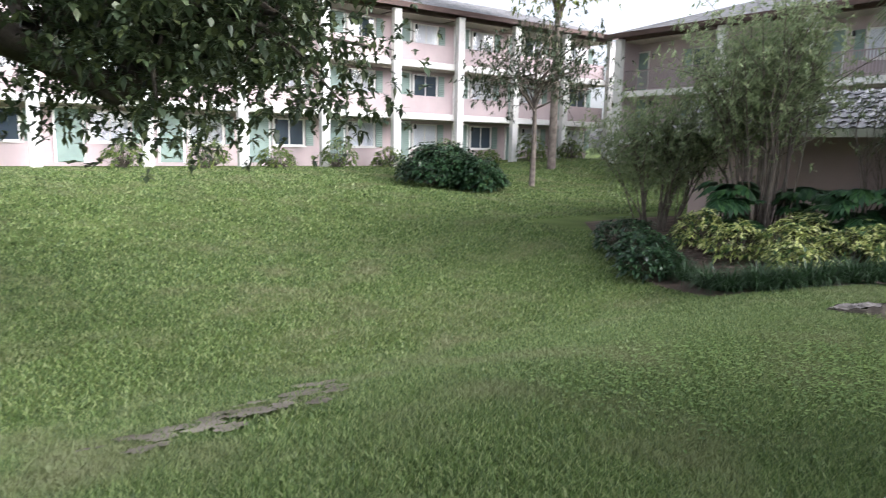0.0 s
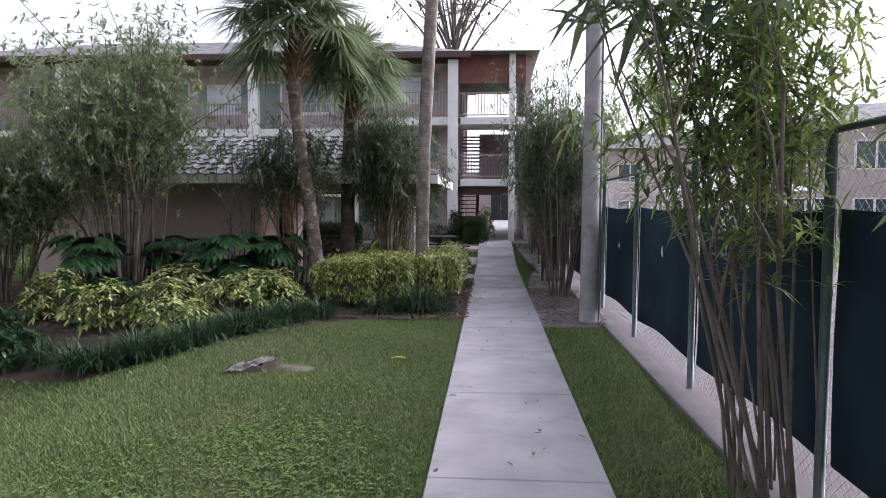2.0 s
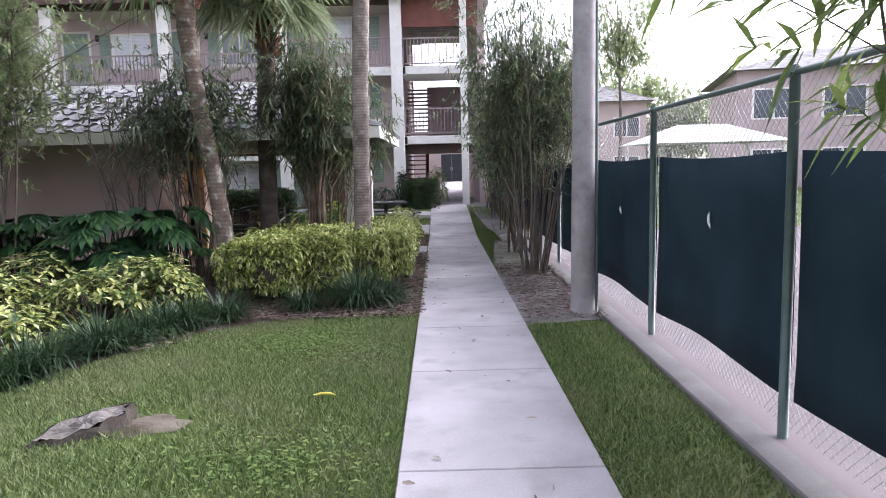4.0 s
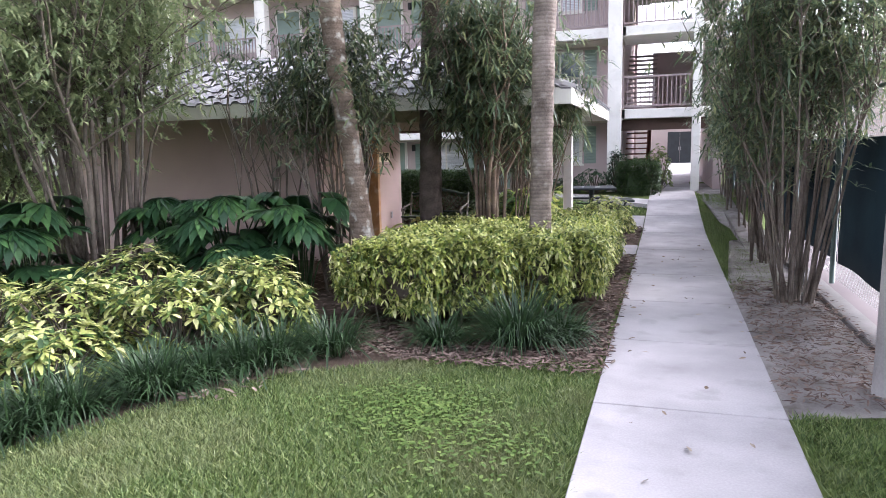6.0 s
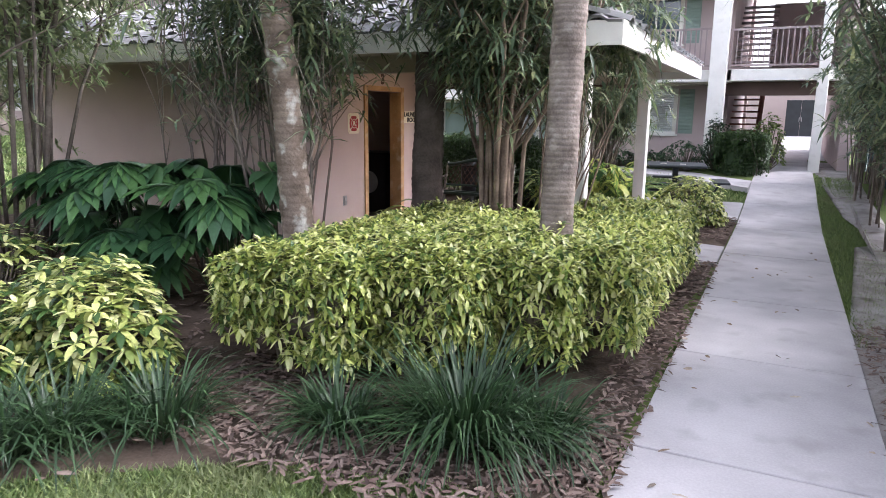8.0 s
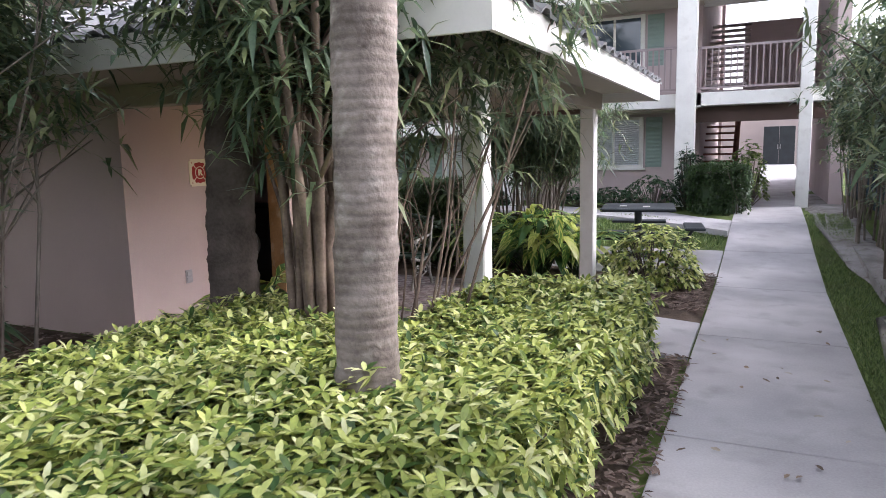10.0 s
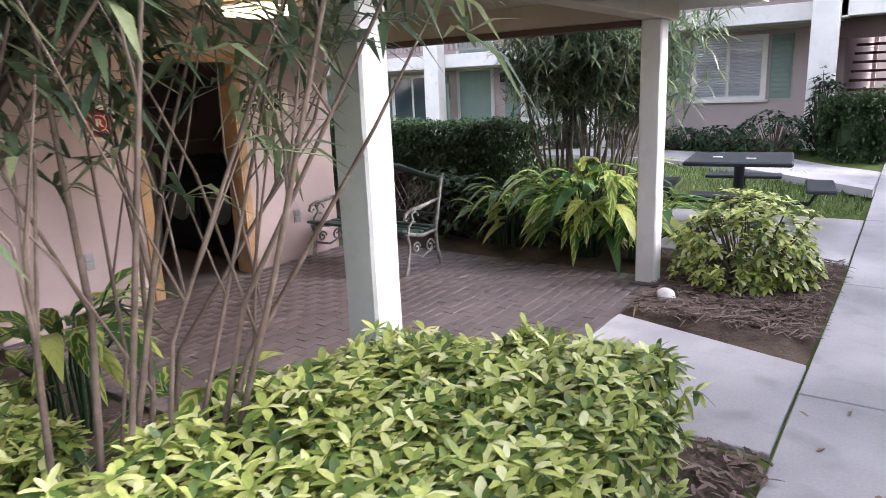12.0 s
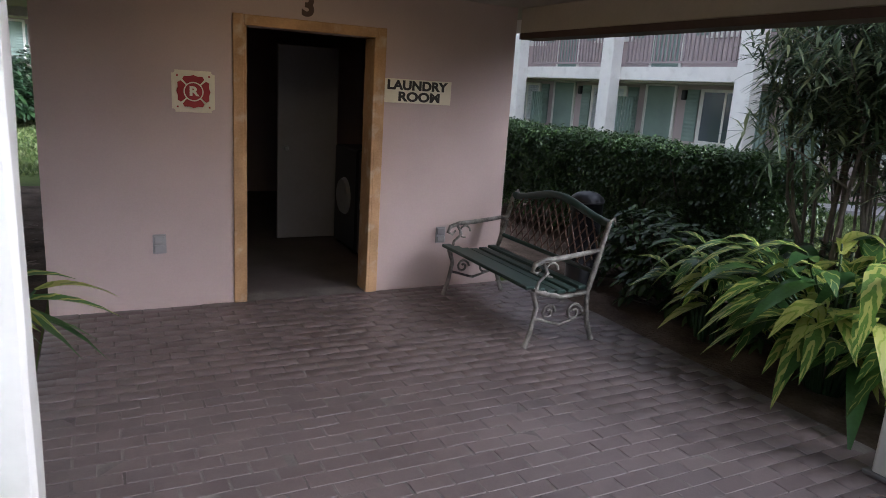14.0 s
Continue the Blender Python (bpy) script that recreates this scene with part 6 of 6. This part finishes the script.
def bare_soil():
    """Ragged worn patch where the sandy soil shows through the lawn."""
    V = []
    d = 0.03
    gx, gy = np.meshgrid(np.arange(-5.0, -2.9, d), np.arange(-3.0, 0.0, d))
    gx, gy = gx.ravel(), gy.ravel()
    k = scuffed(gx, gy, 1.0)
    for x, y in zip(gx[k], gy[k]):
        c = np.array([x, x + d, x + d, x]), np.array([y, y, y + d, y + d])
        V.append(np.stack([c[0], c[1], gz(*c) + 0.008], 1))
    tagged(new("bare_soil", array_mesh("bare_soil", np.array(V), 4, [(0, 1, 2, 3)], M_BARE)), "worn patch of sandy soil in the lawn", "soil", kind="stuff")


bare_soil()


def bare(x, y):
    return (scuffed(x, y, 1.5) & (RNG.uniform(size=len(x)) < 0.72)) | (np.hypot(x + 3.3 - 0.5 * (y + 1.4), (y + 1.4) * 1.3) < 0.8 * RNG.uniform(0.3, 1, len(x))) | (np.hypot(x + 1.75, y - 5.9) < 0.75 * RNG.uniform(0.2, 1, len(x)))


grass_patch("grass", 540000, -5.5, -6.5, -0.02, 9.75, lambda x, y: ~inside_bed(x, y) & ~bare(x, y))
grass_patch("grass", 180000, -15, -7, -3.0, 9.0, lambda x, y: ~inside_bed(x, y), 0.035, 0.012)
grass_patch("grass", 120000, -27, -8, -10, 26, lambda x, y: ~inside_bed(x, y) & ~((x > -12) & (y > 9)), 0.05, 0.03)
grass_patch("grass", 60000, 1.24, -3.5, 2.2, 8.7, lambda x, y: RNG.uniform(size=len(x)) > 0.15)
grass_patch("grass", 26000, 1.24, 12.6, 1.9, 24, lambda x, y: x > 0)
grass_patch("grass", 40000, -8, 20.65, -0.05, 23.4, lambda x, y: (y > 20.62) & (y < 21.9 - 0.9 * np.maximum(x, -1.6)), 0.06, 0.012)


def clover():
    """Broad-leaved weeds in patches of the lawn."""
    xs, ys = [], []
    for cx, cy, r, n in ((-1.15, 8.15, 0.3, 900), (-0.6, 7.6, 0.3, 450), (-1.3, 3.6, 0.5, 1300), (-0.8, 2.6, 0.45, 900), (-2.2, 2.4, 0.6, 900), (-0.7, 5.2, 0.35, 450), (-1.9, 1.2, 0.5, 800)):
        xs.append(RNG.normal(cx, r, n)), ys.append(RNG.normal(cy, r * 0.8, n))
    x, y = np.concatenate(xs), np.concatenate(ys)
    k = (x < -0.04) & ~inside_bed(x, y)
    x, y = x[k], y[k]
    n = len(x)
    a = RNG.uniform(0, 2 * np.pi, n)
    P = np.stack([x, y, gz(x, y) + RNG.uniform(0.0, 0.022, n)], 1)
    D = np.stack([np.cos(a), np.sin(a), RNG.uniform(0.0, 0.5, n)], 1)
    me = ribbons("clover", P, D, RNG.uniform(0.022, 0.045, n), RNG.uniform(0.016, 0.028, n), M_CLOVER, 0.2, 2, (0.4, 1.0, 0.35), 0.2)
    tagged(new("clover", me), "bright green clover patches in the lawn", "weeds", kind="stuff")


clover()


def scatter(name, n, region, mat, label, L, W, lift=0.02, cat="litter"):
    x, y = region(n)
    n = len(x)
    P = np.stack([x, y, gz(x, y) + lift + RNG.uniform(0, 0.018, n)], 1)
    a = RNG.uniform(0, 2 * np.pi, n)
    D = np.stack([np.cos(a), np.sin(a), RNG.normal(0, 0.12, n)], 1)
    me = ribbons(name, P, D, L * RNG.uniform(0.5, 1.3, n), W * RNG.uniform(0.6, 1.3, n), mat, 0.05, 2, (0.5, 1.0, 0.3), 0.3, RNG.normal(0, 0.4, n))
    tagged(new(name, me), label, cat, kind="stuff")


scatter("bark_chips", 3800, lambda n: (RNG.uniform(-1.3, -0.04, n), RNG.uniform(16.9, 18.95, n)), M_CHIP, "shredded brown bark chips", 0.12, 0.013, 0.03, "mulch")
scatter("leaf_litter", 3200, lambda n: (RNG.uniform(-2.6, 0.02, n), RNG.uniform(9.1, 10.3, n)), M_CHIP, "dry leaf litter under the hedge", 0.07, 0.02, 0.02)
scatter("leaf_litter", 1500, lambda n: (RNG.uniform(-0.3, 0.03, n), RNG.uniform(9.6, 15.25, n)), M_CHIP, "dry leaf litter beside the path", 0.07, 0.02, 0.015)
scatter("leaf_litter", 2600, lambda n: (RNG.uniform(1.24, 2.2, n), RNG.uniform(8.8, 13.2, n)), M_CHIP, "dry litter on sandy soil", 0.07, 0.016, 0.02)
scatter("bark_chips", 3500, lambda n: (RNG.uniform(-8, -2.3, n), RNG.uniform(7.8, 13.9, n)), M_CHIP, "dark bark mulch in the bed", 0.09, 0.025, 0.03, "mulch")
scatter("fallen_leaves", 70, lambda n: (RNG.uniform(0.03, 1.2, n), RNG.uniform(1, 17, n)), M_LITTER, "fallen leaves on the footpath", 0.06, 0.025, 0.006)

# ---- porch floor bricks ----
patio = structure(mesh_object("porch_floor", boxed(WX, 14.05, -0.1, -1.34, 17.96, -0.0035), M_MORTAR), "brown brick paving under the porch")
structure(mesh_object("threshold", boxed(WX - 0.2, 15.392, -0.1, WX - 0.002, 16.348, -0.004), M_MORTAR), "worn dark threshold of the laundry doorway")


def brick_mesh(lx, ly):
    bm = boxed(-lx / 2, -ly / 2, -0.05, lx / 2, ly / 2, 0.0, 0.002)
    me = bpy.data.meshes.new("brick")
    bm.to_mesh(me)
    bm.free()
    me.materials.append(M_BRICK)
    return me


BW, BL = 0.10, 0.20
FULL = brick_mesh(BW - 0.005, BL - 0.012)
spots = []
for i in range(36):
    x = -1.34 - BW * (i + 0.5)
    y = 14.05 + (BL / 2 if i % 2 else 0)
    while y + BL / 2 < 17.96:
        if y - BL / 2 > 13.92:
            spots.append((x, max(y, 14.05 + BL / 2) if y < 14.12 else y))
        y += BL
spots.sort(key=lambda s: (s[0] + 1.2) ** 2 + (s[1] - 15.0) ** 2)
for x, y in spots[:300]:
    o = new("brick", FULL)
    o.matrix_basis = pose(x, y, random.uniform(-0.003, 0.003), random.uniform(-0.9, 0.9), random.uniform(-0.9, 0.9), random.uniform(-0.8, 0.8))
    o.parent = patio
V = []
for x, y in spots[300:]:
    z = random.uniform(-0.003, 0.003)
    a, b = (BW - 0.005) / 2, (BL - 0.012) / 2
    c = 0.002
    V.append([(x - a, y - b, z - 0.05), (x + a, y - b, z - 0.05), (x + a, y + b, z - 0.05), (x - a, y + b, z - 0.05),
              (x - a, y - b, z - c), (x + a, y - b, z - c), (x + a, y + b, z - c), (x - a, y + b, z - c),
              (x - a + c, y - b + c, z), (x + a - c, y - b + c, z), (x + a - c, y + b - c, z), (x - a + c, y + b - c, z)])
me = array_mesh("brick_field", np.array(V), 12, [(0, 1, 5, 4), (1, 2, 6, 5), (2, 3, 7, 6), (3, 0, 4, 7), (4, 5, 9, 8), (5, 6, 10, 9), (6, 7, 11, 10), (7, 4, 8, 11), (8, 9, 10, 11)], M_BRICK)
o = leaf_part("brick_field", me, patio)
o["kind"] = "stuff"
